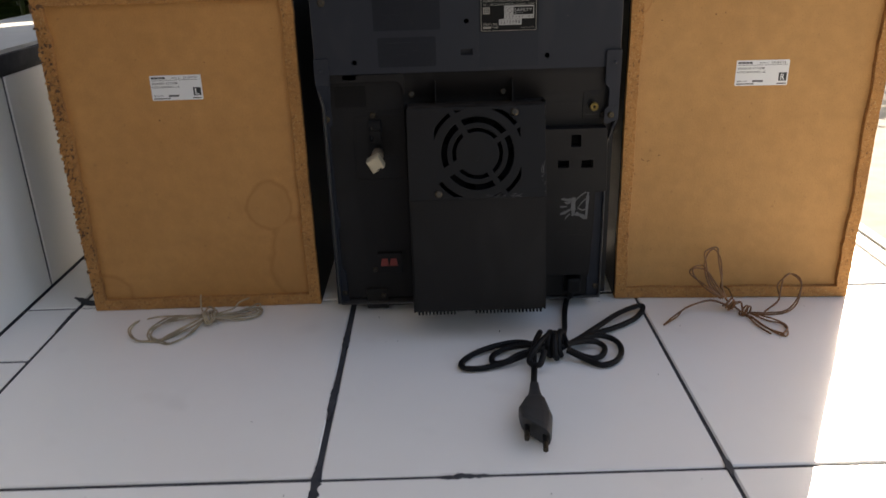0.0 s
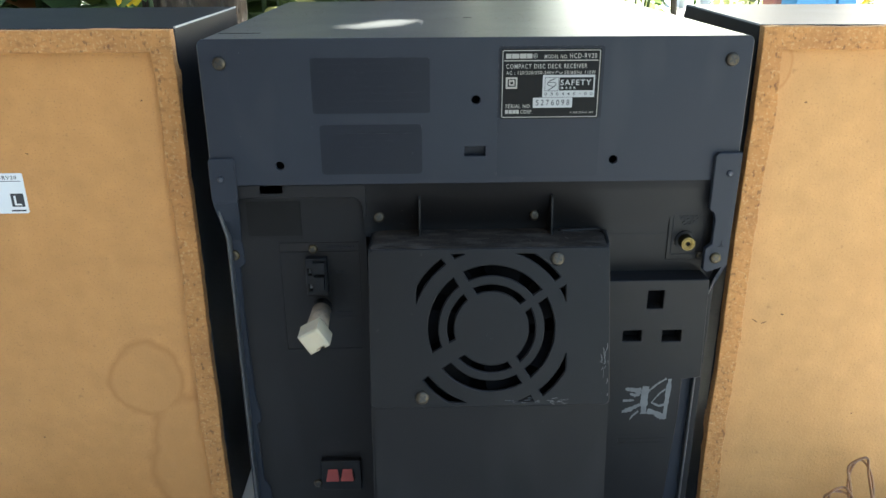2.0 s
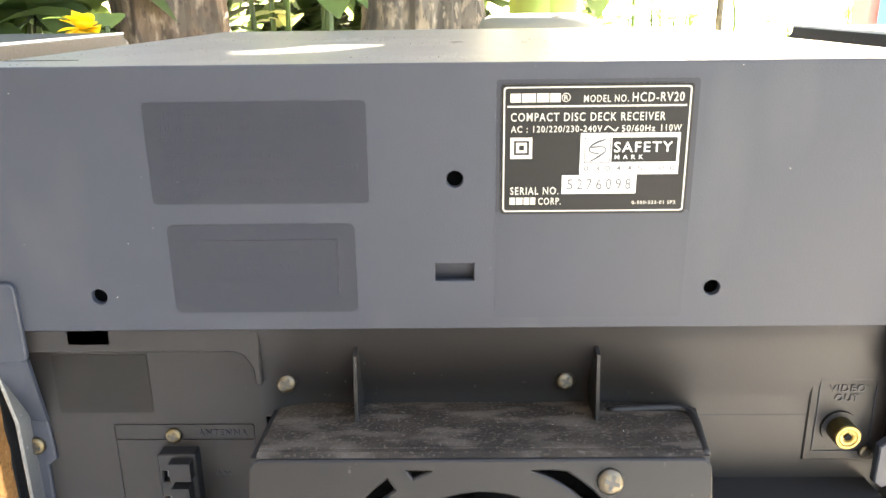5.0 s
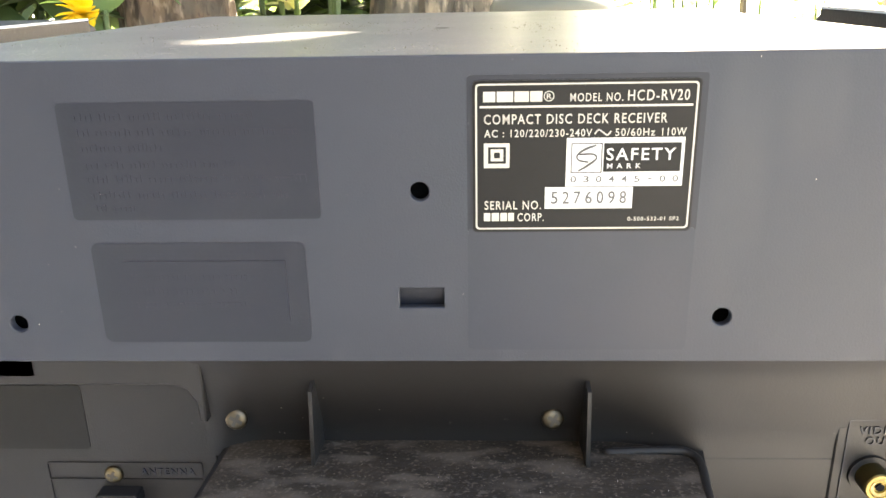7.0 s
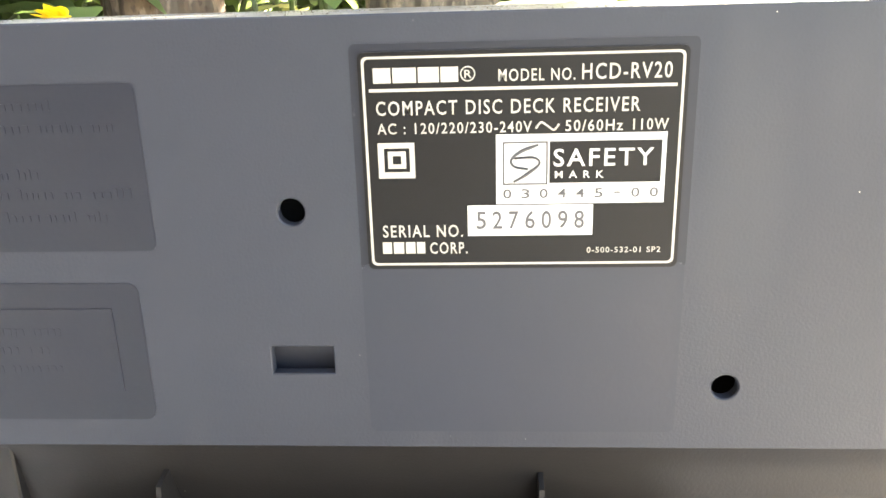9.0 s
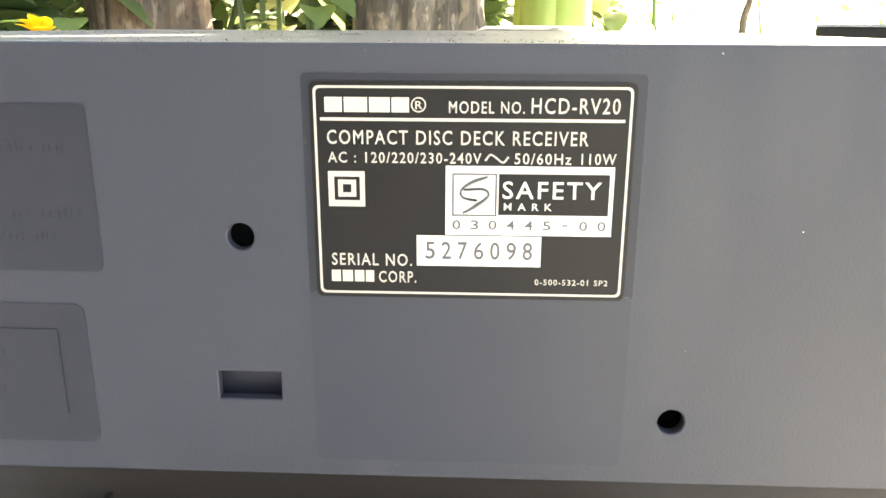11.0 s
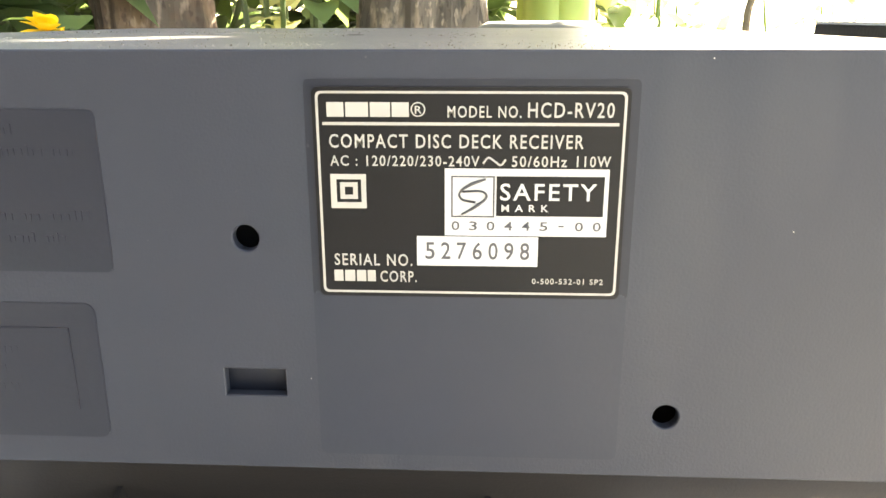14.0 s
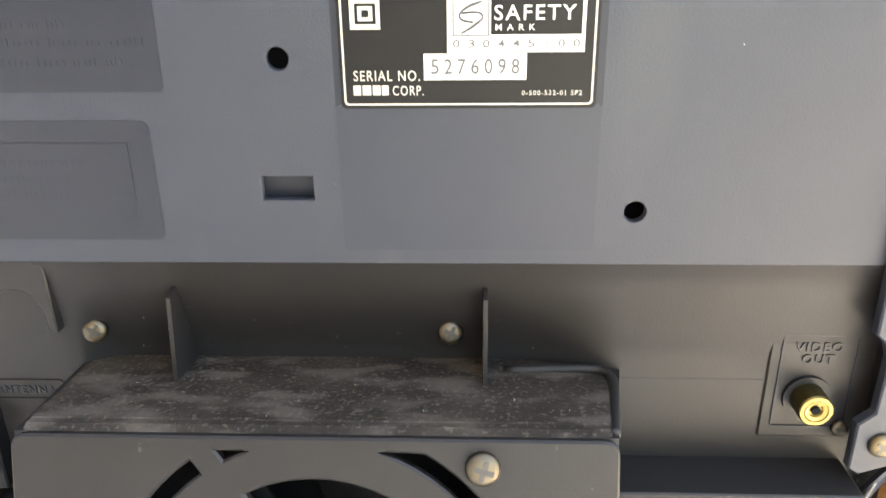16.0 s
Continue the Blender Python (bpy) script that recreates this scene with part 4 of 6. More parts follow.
for k, shred in enumerate(SHREDS):
    y = YO - 0.00008 - k * 0.000012
    bm = bmesh.new()
    pts = []
    for (x0, z0, w0), (x1, z1, w1) in zip(shred, shred[1:]):
        for j in range(7):
            f = j / 6
            pts.append((x0 + (x1 - x0) * f, z0 + (z1 - z0) * f, (w0 + (w1 - w0) * f) * rnd.uniform(0.65, 1.25), x1 - x0, z1 - z0))
    last = None
    for x, z, w, dx, dz in pts:
        n = math.hypot(dx, dz)
        pair = [bm.verts.new((0.1142 + (x + q * w * dz / n) * 0.0001175, y, 0.1278 - (z - q * w * dx / n) * 0.000149)) for q in (-1, 1)]
        if last:
            bm.faces.new((last[0], last[1], pair[1], pair[0]))
        last = pair
    if residue:
        part("shred", bm, TAPE, residue)
    else:
        residue = part("torn_label", bm, TAPE, receiver, "grey torn remains of a label")
for z, w in ((0.0845, 0.0250), (0.0818, 0.0290), (0.0790, 0.0270)):
    part("raised_word", plate(rrect(0.0860, z + 0.003, 0.0860 + w, z + 0.0044), (), YO - 0.0002, 0.0003), CHAR, receiver)

# side brackets
Lb = part("bracket", plate(rrect(-0.1402, 0.2345, -0.1266, 0.2592, 0.0022), [circle(-0.1344, 0.2481, 0.0015, 14)], -0.0016, 0.0016), SLATE, receiver, "slate side bracket")


def slab(corners, th=0.0016):
    """A flat sheet through the corners, th deep towards +y."""
    bm = bmesh.new()
    a = [bm.verts.new(p) for p in corners]
    b = [bm.verts.new((p[0], p[1] + th, p[2])) for p in corners]
    n = len(a)
    for i in range(n):
        bm.faces.new((a[i], a[(i + 1) % n], b[(i + 1) % n], b[i]))
    bm.faces.new(a[::-1]), bm.faces.new(b)
    return bm


part("bend", slab([(-0.1400, -0.0014, 0.2352), (-0.1268, -0.0014, 0.2352), (-0.1292, 0.0072, 0.2098), (-0.1374, 0.0072, 0.2120)]), SLATE, Lb)
part("side_strip", plate([(-0.1374, 0.2118), (-0.1292, 0.2102), (-0.1286, 0.2050), (-0.1284, 0.1965), (-0.1312, 0.1940), (-0.1318, 0.1700), (-0.1305, 0.1080), (-0.1285, 0.0990), (-0.1288, 0.0930), (-0.1312, 0.0905), (-0.1306, 0.0500), (-0.1272, 0.0440), (-0.1262, 0.0080), (-0.1382, 0.0080)], (), 0.0070, 0.004), SLATE, Lb)
part("stud", lathe([(0.0016, 0.0), (0.0016, -0.0018), (0.0008, -0.0024)], 14, at=(-0.1344, -0.0010, 0.2481)), STUD, Lb)
Rb = part("bracket", plate([(0.1260, 0.2578), (0.1278, 0.2596), (0.1402, 0.2596), (0.1396, 0.1955), (0.1290, 0.1915), (0.1264, 0.1932), (0.1264, 0.2055), (0.1298, 0.2085), (0.1300, 0.2225), (0.1288, 0.2262), (0.1262, 0.2285)], [circle(0.1344, 0.2485, 0.0015, 14)], -0.0028, 0.0028), SLATE, receiver, "slate side bracket")
part("stud", lathe([(0.0016, 0.0), (0.0016, -0.0018), (0.0008, -0.0024)], 14, at=(0.1344, -0.0018, 0.2485)), STUD, Rb)
part("bend", slab([(0.1376, -0.0024, 0.1957), (0.1395, -0.0024, 0.1957), (0.1322, 0.0048, 0.1690), (0.1306, 0.0048, 0.1730)]), SLATE, Rb)
part("side_strip", plate([(0.1322, 0.1735), (0.1300, 0.1740), (0.1298, 0.1270), (0.1225, 0.1266), (0.1221, 0.0990), (0.1200, 0.0980), (0.1200, 0.0920), (0.1216, 0.0905), (0.1206, 0.0420), (0.1182, 0.0350), (0.1180, 0.0080), (0.1322, 0.0080)], (), 0.0046, 0.006), SLATE, Rb)
part("rule", plate(rrect(0.1335, 0.2066, 0.1365, 0.2070), (), -0.0031, 0.0003), SLATE_SMOOTH, Rb)
part("rule", plate(rrect(0.1349, 0.2070, 0.1353, 0.2102), (), -0.0031, 0.0003), SLATE_SMOOTH, Rb)

# screws on the plates
screw(-0.1290, 0.0, 0.3075, 0.0037, turn=35)
screw(0.1290, 0.0, 0.3075, 0.0037, turn=60)
screw(-0.1338, 0.0070, 0.2018, 0.0034, BRASS, 10)
screw(0.1326, -0.0026, 0.2002, 0.0034, BRASS, 40)
screw(-0.0902, YA, 0.2043, 0.0029, BRASS, 20)
screw(-0.1301, 0.0070, 0.0205, 0.0032, turn=15)
screw(0.1272, 0.0046, 0.0215, 0.0032, turn=50)
screw(-0.0972, YA, 0.0455, 0.0030, turn=30)
screw(-0.0906, 0.0055, 0.0175, 0.0030, turn=70)

# loudspeaker terminals and foot block
terminal = part("speaker_terminal", plate(rrect(-0.0942, 0.0430, -0.0695, 0.0645, 0.0008), (), YA - 0.004, 0.004), BLACK, receiver, "black terminal with red push levers")
for x in (-0.0910, -0.0820):
    bm = bmesh.new()
    pts = [(YA - 0.0080, 0.0525), (YA - 0.0045, 0.0590), (YA - 0.0035, 0.0505)]
    a = [bm.verts.new((x + (0.0012 if k == 1 else 0), y, z)) for k, (y, z) in enumerate(pts)]
    b = [bm.verts.new((x + (0.0070 if k == 1 else 0.0082), y, z)) for k, (y, z) in enumerate(pts)]
    for i in range(3):
        bm.faces.new((a[i], a[(i + 1) % 3], b[(i + 1) % 3], b[i]))
    bm.faces.new(a[::-1]), bm.faces.new(b)
    part("push_lever", bm, RED, terminal, "red push lever")
part("foot_block", box(-0.1080, 0.0060, 0.0020, -0.0860, 0.0300, 0.0250), CHAR, receiver, bevel=0.001)
inlet = part("mains_inlet", plate(rrect(0.0945, 0.0180, 0.1120, 0.0388, 0.0012), [rrect(0.0960, 0.0195, 0.1105, 0.0373, 0.001)], -0.0005, 0.008), BLACK, receiver, "black mains inlet")
part("inlet_floor", box(0.0955, 0.006, 0.019, 0.111, 0.0072, 0.038), INSIDE_SHADE, inlet)
for x, y in ((-0.115, 0.05), (0.115, 0.05), (-0.115, 0.24), (0.115, 0.24)):
    part("rubber_foot", lathe([(0.012, 0.0), (0.014, 0.004), (0.014, 0.012)], 20, "z", (x, y, 0)), BLACK, receiver)

# fan duct: sloping cover with slots above, upright duct below
DT, DS, DB = 0.2167, 0.1371, 0.0290
YT, YS, YB = -0.0257, -0.0497, -0.0590
XL, XR = -0.0570, 0.0680
slope = math.atan2(YT - YS, DT - DS)
face_len = math.hypot(YT - YS, DT - DS)
FC = (0.0062, 0.0413)            # fan centre on the sloping face: across, and up from its lower edge


def on_slope(x, d, v):
    """From across, depth and height on the sloping cover to the thing's frame."""
    return (x, YS + math.sin(slope) * v + d * math.cos(slope), DS + math.cos(slope) * v - d * math.sin(slope))


slots = []
SPOKES = ((33, 0.0026), (121, 0.0030), (210, 0.0050), (303, 0.0028))
for r0, r1 in ((0.0196, 0.0230), (0.0277, 0.0330), (0.0412, 0.0447)):
    for (a0, h0), (a1, h1) in zip(SPOKES, SPOKES[1:] + ((SPOKES[0][0] + 360, SPOKES[0][1]),)):
        def arc(r, n=10):
            s, e = radians(a0) + math.asin(h0 / r), radians(a1) - math.asin(h1 / r)
            return [(r * math.cos(s + (e - s) * i / n), r * math.sin(s + (e - s) * i / n)) for i in range(n + 1)]
        if r0 < 0.04:
            slots.append([(FC[0] + x, FC[1] + z) for x, z in arc(r1) + arc(r0)[::-1]])
        else:
            lim = 0.0388
            mid = (round(a0 / 90) * 90 + 90) % 360          # the side of the square between two spokes
            for s, e in ((a0 + math.degrees(math.asin(h0 / 0.043)), (a0 // 90) * 90 + 71), ((a1 // 90) * 90 + 19, a1 - math.degrees(math.asin(h1 / 0.043)))):
                if e - s < 6:
                    continue
                loop = [(r1 * math.cos(radians(s + (e - s) * i / 6)), r1 * math.sin(radians(s + (e - s) * i / 6))) for i in range(7)]
                loop += [(r0 * math.cos(radians(e + (s - e) * i / 6)), r0 * math.sin(radians(e + (s - e) * i / 6))) for i in range(7)]
                clip = [(max(-lim, min(lim, x)), max(-lim, min(lim, z))) for x, z in loop]
                keep = [p for i, p in enumerate(clip) if math.dist(p, clip[i - 1]) > 1e-4]
                if len(keep) > 3:
                    slots.append([(FC[0] + x, FC[1] + z) for x, z in keep])
cover = part("fan_cover", plate(rrect(XL, 0.0, XR, face_len, 0.0030), slots, 0.0, 0.0024, warp=on_slope, ch=0.0005), CHAR, receiver, "charcoal fan cover with ring-shaped slots")
# sheet, hub and blades are coloured near black for the shade behind the slots
part("fan_dark_sheet", plate(rrect(XL + 0.004, 0.002, XR - 0.004, face_len - 0.004), (), 0.0190, 0.001, warp=on_slope), INSIDE_SHADE, receiver)
fan = part("fan_hub", plate(circle(*FC, 0.0165, 28), (), 0.0062, 0.008, warp=on_slope), INSIDE_SHADE, receiver, "black fan hub, darkened with painted shade")
for k in range(7):
    bm = bmesh.new()
    rim = []
    for r_ in (0.0160, 0.0250, 0.0355):
        a = 2 * math.pi * k / 7 + 9 * (r_ - 0.016)
        for da, dep in ((0.0, 0.0050), (0.62, 0.0120)):
            rim.append([bm.verts.new(on_slope(FC[0] + r_ * math.cos(a + da), dep + e_, FC[1] + r_ * math.sin(a + da))) for e_ in (0.0, 0.0009)])
    for i in (0, 2):
        for e_ in (0, 1):
            bm.faces.new((rim[i][e_], rim[i + 1][e_], rim[i + 3][e_], rim[i + 2][e_]))
    for i, k2 in ((0, 1), (1, 3), (3, 5), (5, 4), (4, 2), (2, 0)):
        bm.faces.new((rim[i][0], rim[k2][0], rim[k2][1], rim[i][1]))
    part("blade", bm, INSIDE_SHADE, fan)
part("hub_pip", plate(circle(FC[0] - 0.0005, FC[1] - 0.004, 0.0021, 18), [circle(FC[0] - 0.0005, FC[1] - 0.004, 0.0014, 18)], -0.0002, 0.0003, warp=on_slope), CHAR, cover)
rnd = random.Random(21)
for x, v in ((0.0405, 0.0773), (-0.0303, 0.0055)):
    s = screw(x, *on_slope(x, 0, v)[1:], 0.0039, turn=20 if x > 0 else 48, tilt=-math.degrees(slope))
# sides and dusty top of the duct
prof = [(YR + 0.006, 0.2138), (YT + 0.002, DT - 0.0005), (YS + 0.002, DS), (YS + 0.003, DS), (YB, DB), (YR, DB)]
for x0, x1 in ((XL, XL + 0.002), (XR - 0.002, XR)):
    bm = bmesh.new()
    a = [bm.verts.new((x0, y, z)) for y, z in prof]
    b = [bm.verts.new((x1, y, z)) for y, z in prof]
    if x0 > 0:
        a[0].co.x, b[0].co.x = x0 + 0.0062, x1 + 0.0062
    for i in range(len(prof)):
        j = (i + 1) % len(prof)
        bm.faces.new((a[i], a[j], b[j], b[i]))
    bm.faces.new(a[::-1]), bm.faces.new(b)
    part("duct_side", bm, CHAR, receiver)
bm = strip(XL + 0.0015, XR - 0.0015, [(0.0150, 0.2140), (0.0110, 0.2139), (YT + 0.004, DT + 0.0001), (YT + 0.0012, DT - 0.0010)], 0.0022)
for v in bm.verts:
    if v.co.x > 0:
        v.co.x += 0.0062 * max(0.0, min(1.0, (v.co.y - YT - 0.0012) / 0.034))     # it flares towards the wall
part("top_rim", tube([(0.0460, 0.0050, 0.2142), (0.0640, 0.0046, 0.2152), (0.0692, 0.0030, 0.2151), (0.0704, -0.0020, 0.2150), (0.0690, -0.0120, 0.2155), (XR - 0.0006, -0.0225, 0.2160)], [0.0013, 0.0012], 36, 8), CHAR, receiver, "rounded rim of the duct top", smooth=True)
part("duct_top", bm, DUSTY, receiver, "dusty top of the fan duct", bevel=0.0004)
duct = part("duct", plate(rrect(XL + 0.0002, DB, XR - 0.0008, DS, 0.004), (), 0, 0.003, warp=lambda x, d, z: (x, d + YB + (YS + 0.0030 - YB) * (z - DB) / (DS - DB), z)), CHAR, receiver, "plain charcoal duct")
for k in range(35):
    x = XL + 0.004 + k * 0.0034
    if not 11 <= k <= 15:
        part("vent_tooth", box(x, YB + 0.0005, DB - 0.0032, x + 0.0018, YB + 0.012, DB + 0.001), CHAR, duct)
part("duct_floor", box(XL + 0.002, YB + 0.012, DB - 0.0005, XR - 0.004, YR, DB + 0.0015), INSIDE_SHADE, receiver)


# wear: slots and a dent in the case top, scuffs, settled dust
for x in (-0.124, 0.124):
    part("slot", box(x - 0.011, 0.0285, TOP - 0.001, x + 0.011, 0.0305, TOP + 0.0001), INSIDE_SHADE, receiver)
part("dent", lathe([(0.0030, 0.0), (0.0022, 0.00015)], 14, "z", (0.001, 0.116, TOP)), CHAR, receiver)


def grains(name, label, count, place, size, mat, seed, parent):
    """Many tiny four-faced grains; place(rnd) gives where each one lies."""
    rnd = random.Random(seed)
    verts, faces = [], []
    for i in range(count):
        c = Vector(place(rnd))
        s = size * rnd.uniform(0.4, 1.0) ** 2
        q = Euler((rnd.uniform(0, 6), rnd.uniform(0, 6), rnd.uniform(0, 6))).to_matrix()
        k = len(verts)
        long_ = rnd.choice((1.0, 1.0, 1.0, 2.5))
        verts += [tuple(c + q @ Vector(p) * s) for p in ((long_, 0, -0.4), (-0.6, 0.7, -0.4), (-0.6, -0.7, -0.4), (0, 0, 0.6))]
        faces += [(k, k + 2, k + 1), (k, k + 1, k + 3), (k + 1, k + 2, k + 3), (k + 2, k, k + 3)]
    me = bpy.data.meshes.new(name)
    me.from_pydata(verts, [], faces)
    me.materials.append(mat)
    ob = new(name, me)
    ob.parent = parent
    return tagged(ob, label, kind="stuff")


grains("dust", "pale dust settled on the case top", 5200, lambda r: (r.uniform(-0.138, 0.138), 0.002 + 0.05 * r.random() ** 2.2 if r.random() < 0.8 else r.uniform(0, 0.26), TOP + 0.0001), 0.00013, DUST, 41, receiver)
def on_case(r):
    """A place on the case top, gathered in drifts on the shaded half."""
    while True:
        x, y = r.uniform(-0.137, 0.070), r.uniform(0.006, 0.20)
        if noise.noise((x * 45, y * 22, 11)) + 0.4 * noise.noise((x * 190, y * 90, 4)) > r.uniform(0.0, 0.7):
            return (x, y, TOP + 0.0001)


grains("dust", "pale grit in drifts on the case top", 2600, on_case, 0.00017, DUST, 46, receiver)
grains("dust", "dark grit in drifts on the case top", 600, on_case, 0.00030, CRUMB, 47, receiver)
grains("dust", "pale specks on the upper panel", 16, lambda r: (r.uniform(-0.137, 0.137), -0.0001, r.uniform(SEAM, TOP)), 0.00022, DUST, 42, receiver)
grains("dust", "pale specks on the lower panel", 20, lambda r: (r.uniform(-0.055, 0.105), YR - 0.0001, r.uniform(0.219, 0.232)), 0.0002, DUST, 43, receiver)
def on_duct(r):
    """A place on the duct's top, gathered in drifts."""
    while True:
        x, y = r.uniform(-0.040, XR - 0.004), r.uniform(YT + 0.006, YR - 0.002)
        if noise.noise((x * 70, y * 160, 3)) + 0.5 * noise.noise((x * 220, y * 300, 7)) > r.uniform(-0.25, 0.55):
            return (x, y, 0.2140 + 0.0029 * (0.011 - y) / 0.0327)


grains("dust", "brown dust drifted on the fan duct", 1500, on_duct, 0.00022, DUST_BROWN, 44, receiver)
grains("dust", "pale grit on the fan duct", 110, on_duct, 0.00026, DUST, 45, receiver)
# rubbed patches on the fan cover: along its free edge and under the lower slots
rnd = random.Random(77)
for k in range(34):
    if k < 15:
        x0, z0 = XR - 0.0012 - rnd.random() ** 2 * 0.004, rnd.gauss(0.1585, 0.0065)
        x1, z1 = x0 - rnd.uniform(-0.0006, 0.0012), z0 - rnd.uniform(0.0010, 0.0050)
    else:
        x0, z0 = rnd.uniform(0.012, 0.046), rnd.gauss(0.1397, 0.0010)
        x1, z1 = x0 + rnd.uniform(0.0008, 0.0036), z0 + rnd.uniform(-0.0005, 0.0005)
    y0, y1 = [YS + (YT - YS) * (z - DS) / (DT - DS) - 0.00002 for z in (z0, z1)]
    w = rnd.uniform(0.00008, 0.00022)
    part("scuff", tube([(x0, y0, z0), ((x0 + x1) / 2 + 0.0003, (y0 + y1) / 2, (z0 + z1) / 2), (x1, y1, z1)], w, 5, 3), SCUFF, cover)




# ---------- aerial plug, cords ----------
plug = thing("aerial_plug", "grubby white coaxial aerial plug in its socket", "plug")
d = Vector((-0.02, -0.99, -0.09)).normalized()
base = Vector((-0.0868, YA - 0.006, 0.1690))
m = Matrix.Translation(base) @ d.to_track_quat("Y", "Z").to_matrix().to_4x4()
bm = lathe([(0.0054, 0.0), (0.0058, 0.010), (0.0062, 0.0215)], 16)
bm.transform(m)
part("sleeve", bm, GRIMY, plug, "worn grey sleeve", smooth=True)
bm = plate([(-0.0068, -0.0070), (-0.0068, 0.0070), (0.0068, 0.0070), (0.0068, -0.0070), (0.0034, -0.0070), (0.0034, -0.0054), (-0.0004, -0.0054), (-0.0004, -0.0070)], (), -0.0325, 0.0120, ch=0.0009)
bm.transform(Matrix.Translation(base) @ (-d).to_track_quat("Y", "Z").to_matrix().to_4x4() @ pose(0, 0, 0, 0, -30, 0) @ Matrix.Diagonal((0.9, 1.0, 0.9, 1.0)))
part("cap", bm, IVORY, plug, "square white cap")

mains = thing("mains_cord", "black mains cord, coiled and tied on the tiles, with its plug", "power cord", pose(0, 0.004, 0))
R = 0.0027
part("inlet_connector", box(0.0965, -0.014, 0.0200, 0.1095, 0.004, 0.0360), CORD, mains, bevel=0.002)
part("cord", tube([(0.103, -0.008, 0.026), (0.1015, -0.004, 0.014)] + [(0.099, 0.004, 0.0040), (0.092, -0.028, 0.0040), (0.087, -0.060, 0.0060), (0.081, -0.084, 0.0100)], R, 10), CORD, mains)
part("loop", tube([(0.071, -0.106, 0.0100), (0.059, -0.097, 0.0080), (0.042, -0.085, 0.0060), (0.023, -0.087, 0.0050), (-0.001, -0.099, 0.0040), (-0.014, -0.114, 0.0030), (-0.011, -0.124, 0.0030), (0.006, -0.124, 0.0030), (0.029, -0.117, 0.0050), (0.053, -0.106, 0.0080), (0.070, -0.102, 0.0100)], R, 10), CORD, mains)
part("loop", tube([(0.066, -0.109, 0.0130), (0.052, -0.098, 0.0100), (0.032, -0.094, 0.0060), (0.016, -0.103, 0.0040), (0.014, -0.117, 0.0040), (0.025, -0.120, 0.0060), (0.039, -0.112, 0.0090), (0.062, -0.106, 0.0120)], R, 10), CORD, mains)
part("loop", tube([(0.076, -0.106, 0.0100), (0.096, -0.087, 0.0090), (0.117, -0.064, 0.0080), (0.144, -0.035, 0.0070), (0.169, -0.017, 0.0060), (0.172, -0.021, 0.0040), (0.159, -0.040, 0.0030), (0.134, -0.058, 0.0030), (0.112, -0.070, 0.0040), (0.088, -0.093, 0.0080)], R, 10), CORD, mains)
part("loop", tube([(0.081, -0.105, 0.0120), (0.103, -0.084, 0.0090), (0.121, -0.078, 0.0060), (0.132, -0.087, 0.0040), (0.132, -0.104, 0.0030), (0.123, -0.120, 0.0030), (0.110, -0.125, 0.0030), (0.099, -0.118, 0.0040), (0.082, -0.108, 0.0090)], R, 10), CORD, mains)
part("loop", tube([(0.081, -0.104, 0.0130), (0.099, -0.092, 0.0090), (0.112, -0.089, 0.0060), (0.118, -0.096, 0.0040), (0.114, -0.109, 0.0040), (0.105, -0.115, 0.0040), (0.093, -0.112, 0.0060), (0.082, -0.107, 0.0100)], R, 10), CORD, mains)
part("knot", tube([(0.0745, -0.082, 0.0130), (0.064, -0.099, 0.0190), (0.050, -0.118, 0.0150), (0.046, -0.125, 0.0080), (0.054, -0.130, 0.0080), (0.060, -0.117, 0.0140)], 0.0028, 10), CORD, mains)
for dx, dy in ((0.0, 0.0), (-0.0052, 0.0045), (0.0045, 0.0055)):
    part("tie", tube([(0.080 + dx, -0.090 + dy, 0.004), (0.0745 + dx, -0.093 + dy, 0.017), (0.0710 + dx, -0.103 + dy, 0.018), (0.0695 + dx, -0.113 + dy, 0.010), (0.072 + dx, -0.112 + dy, 0.003)], 0.0030, 10), CORD, mains)
part("tail", tube([(0.060, -0.085, 0.0160), (0.052, -0.109, 0.0170), (0.050, -0.121, 0.0080), (0.049, -0.133, 0.0040), (0.045, -0.162, 0.0060)], R, 10), CORD, mains)


def loft(sections, bm=None):
    """Joins rounded rectangular sections: centre, side vector, up vector (half sizes)."""
    bm = bm or bmesh.new()
    prev = None
    for c, s, u in sections:
        ring = [bm.verts.new(c + s * (math.copysign(abs(math.cos(a)) ** 0.45, math.cos(a))) + u * (math.copysign(abs(math.sin(a)) ** 0.45, math.sin(a)))) for a in [2 * math.pi * (k + 0.5) / 16 for k in range(16)]]
        if prev:
            for k in range(16):
                bm.faces.new((prev[k], prev[(k + 1) % 16], ring[(k + 1) % 16], ring[k]))
        else:
            bm.faces.new(ring[::-1])
        prev = ring
    bm.faces.new(prev)
    return bm


neck, tip = Vector((0.0458, -0.160, 0.0065)), Vector((0.0385, -0.2310, 0.0100))
ax = (tip - neck).normalized()
sd_ = Vector((0.54, -0.84, 0)).normalized()
sd_ = (sd_ - ax * 0.25 * sd_.dot(ax)).normalized()
upv = Vector((0, 0, 1))
secs = []
for s, w, h in ((0.0, 0.0036, 0.0036), (0.20, 0.0045, 0.0045), (0.36, 0.0062, 0.0060), (0.40, 0.0082, 0.0066), (0.70, 0.0142, 0.0082), (0.92, 0.0150, 0.0082), (1.0, 0.0142, 0.0074)):
    lean = sd_ * max(0.0, s - 0.35) / 0.65 + Vector((1, 0, 0)) * (1 - max(0.0, s - 0.35) / 0.65)
    secs.append((neck + (tip - neck) * s, lean.normalized() * w, upv * h))
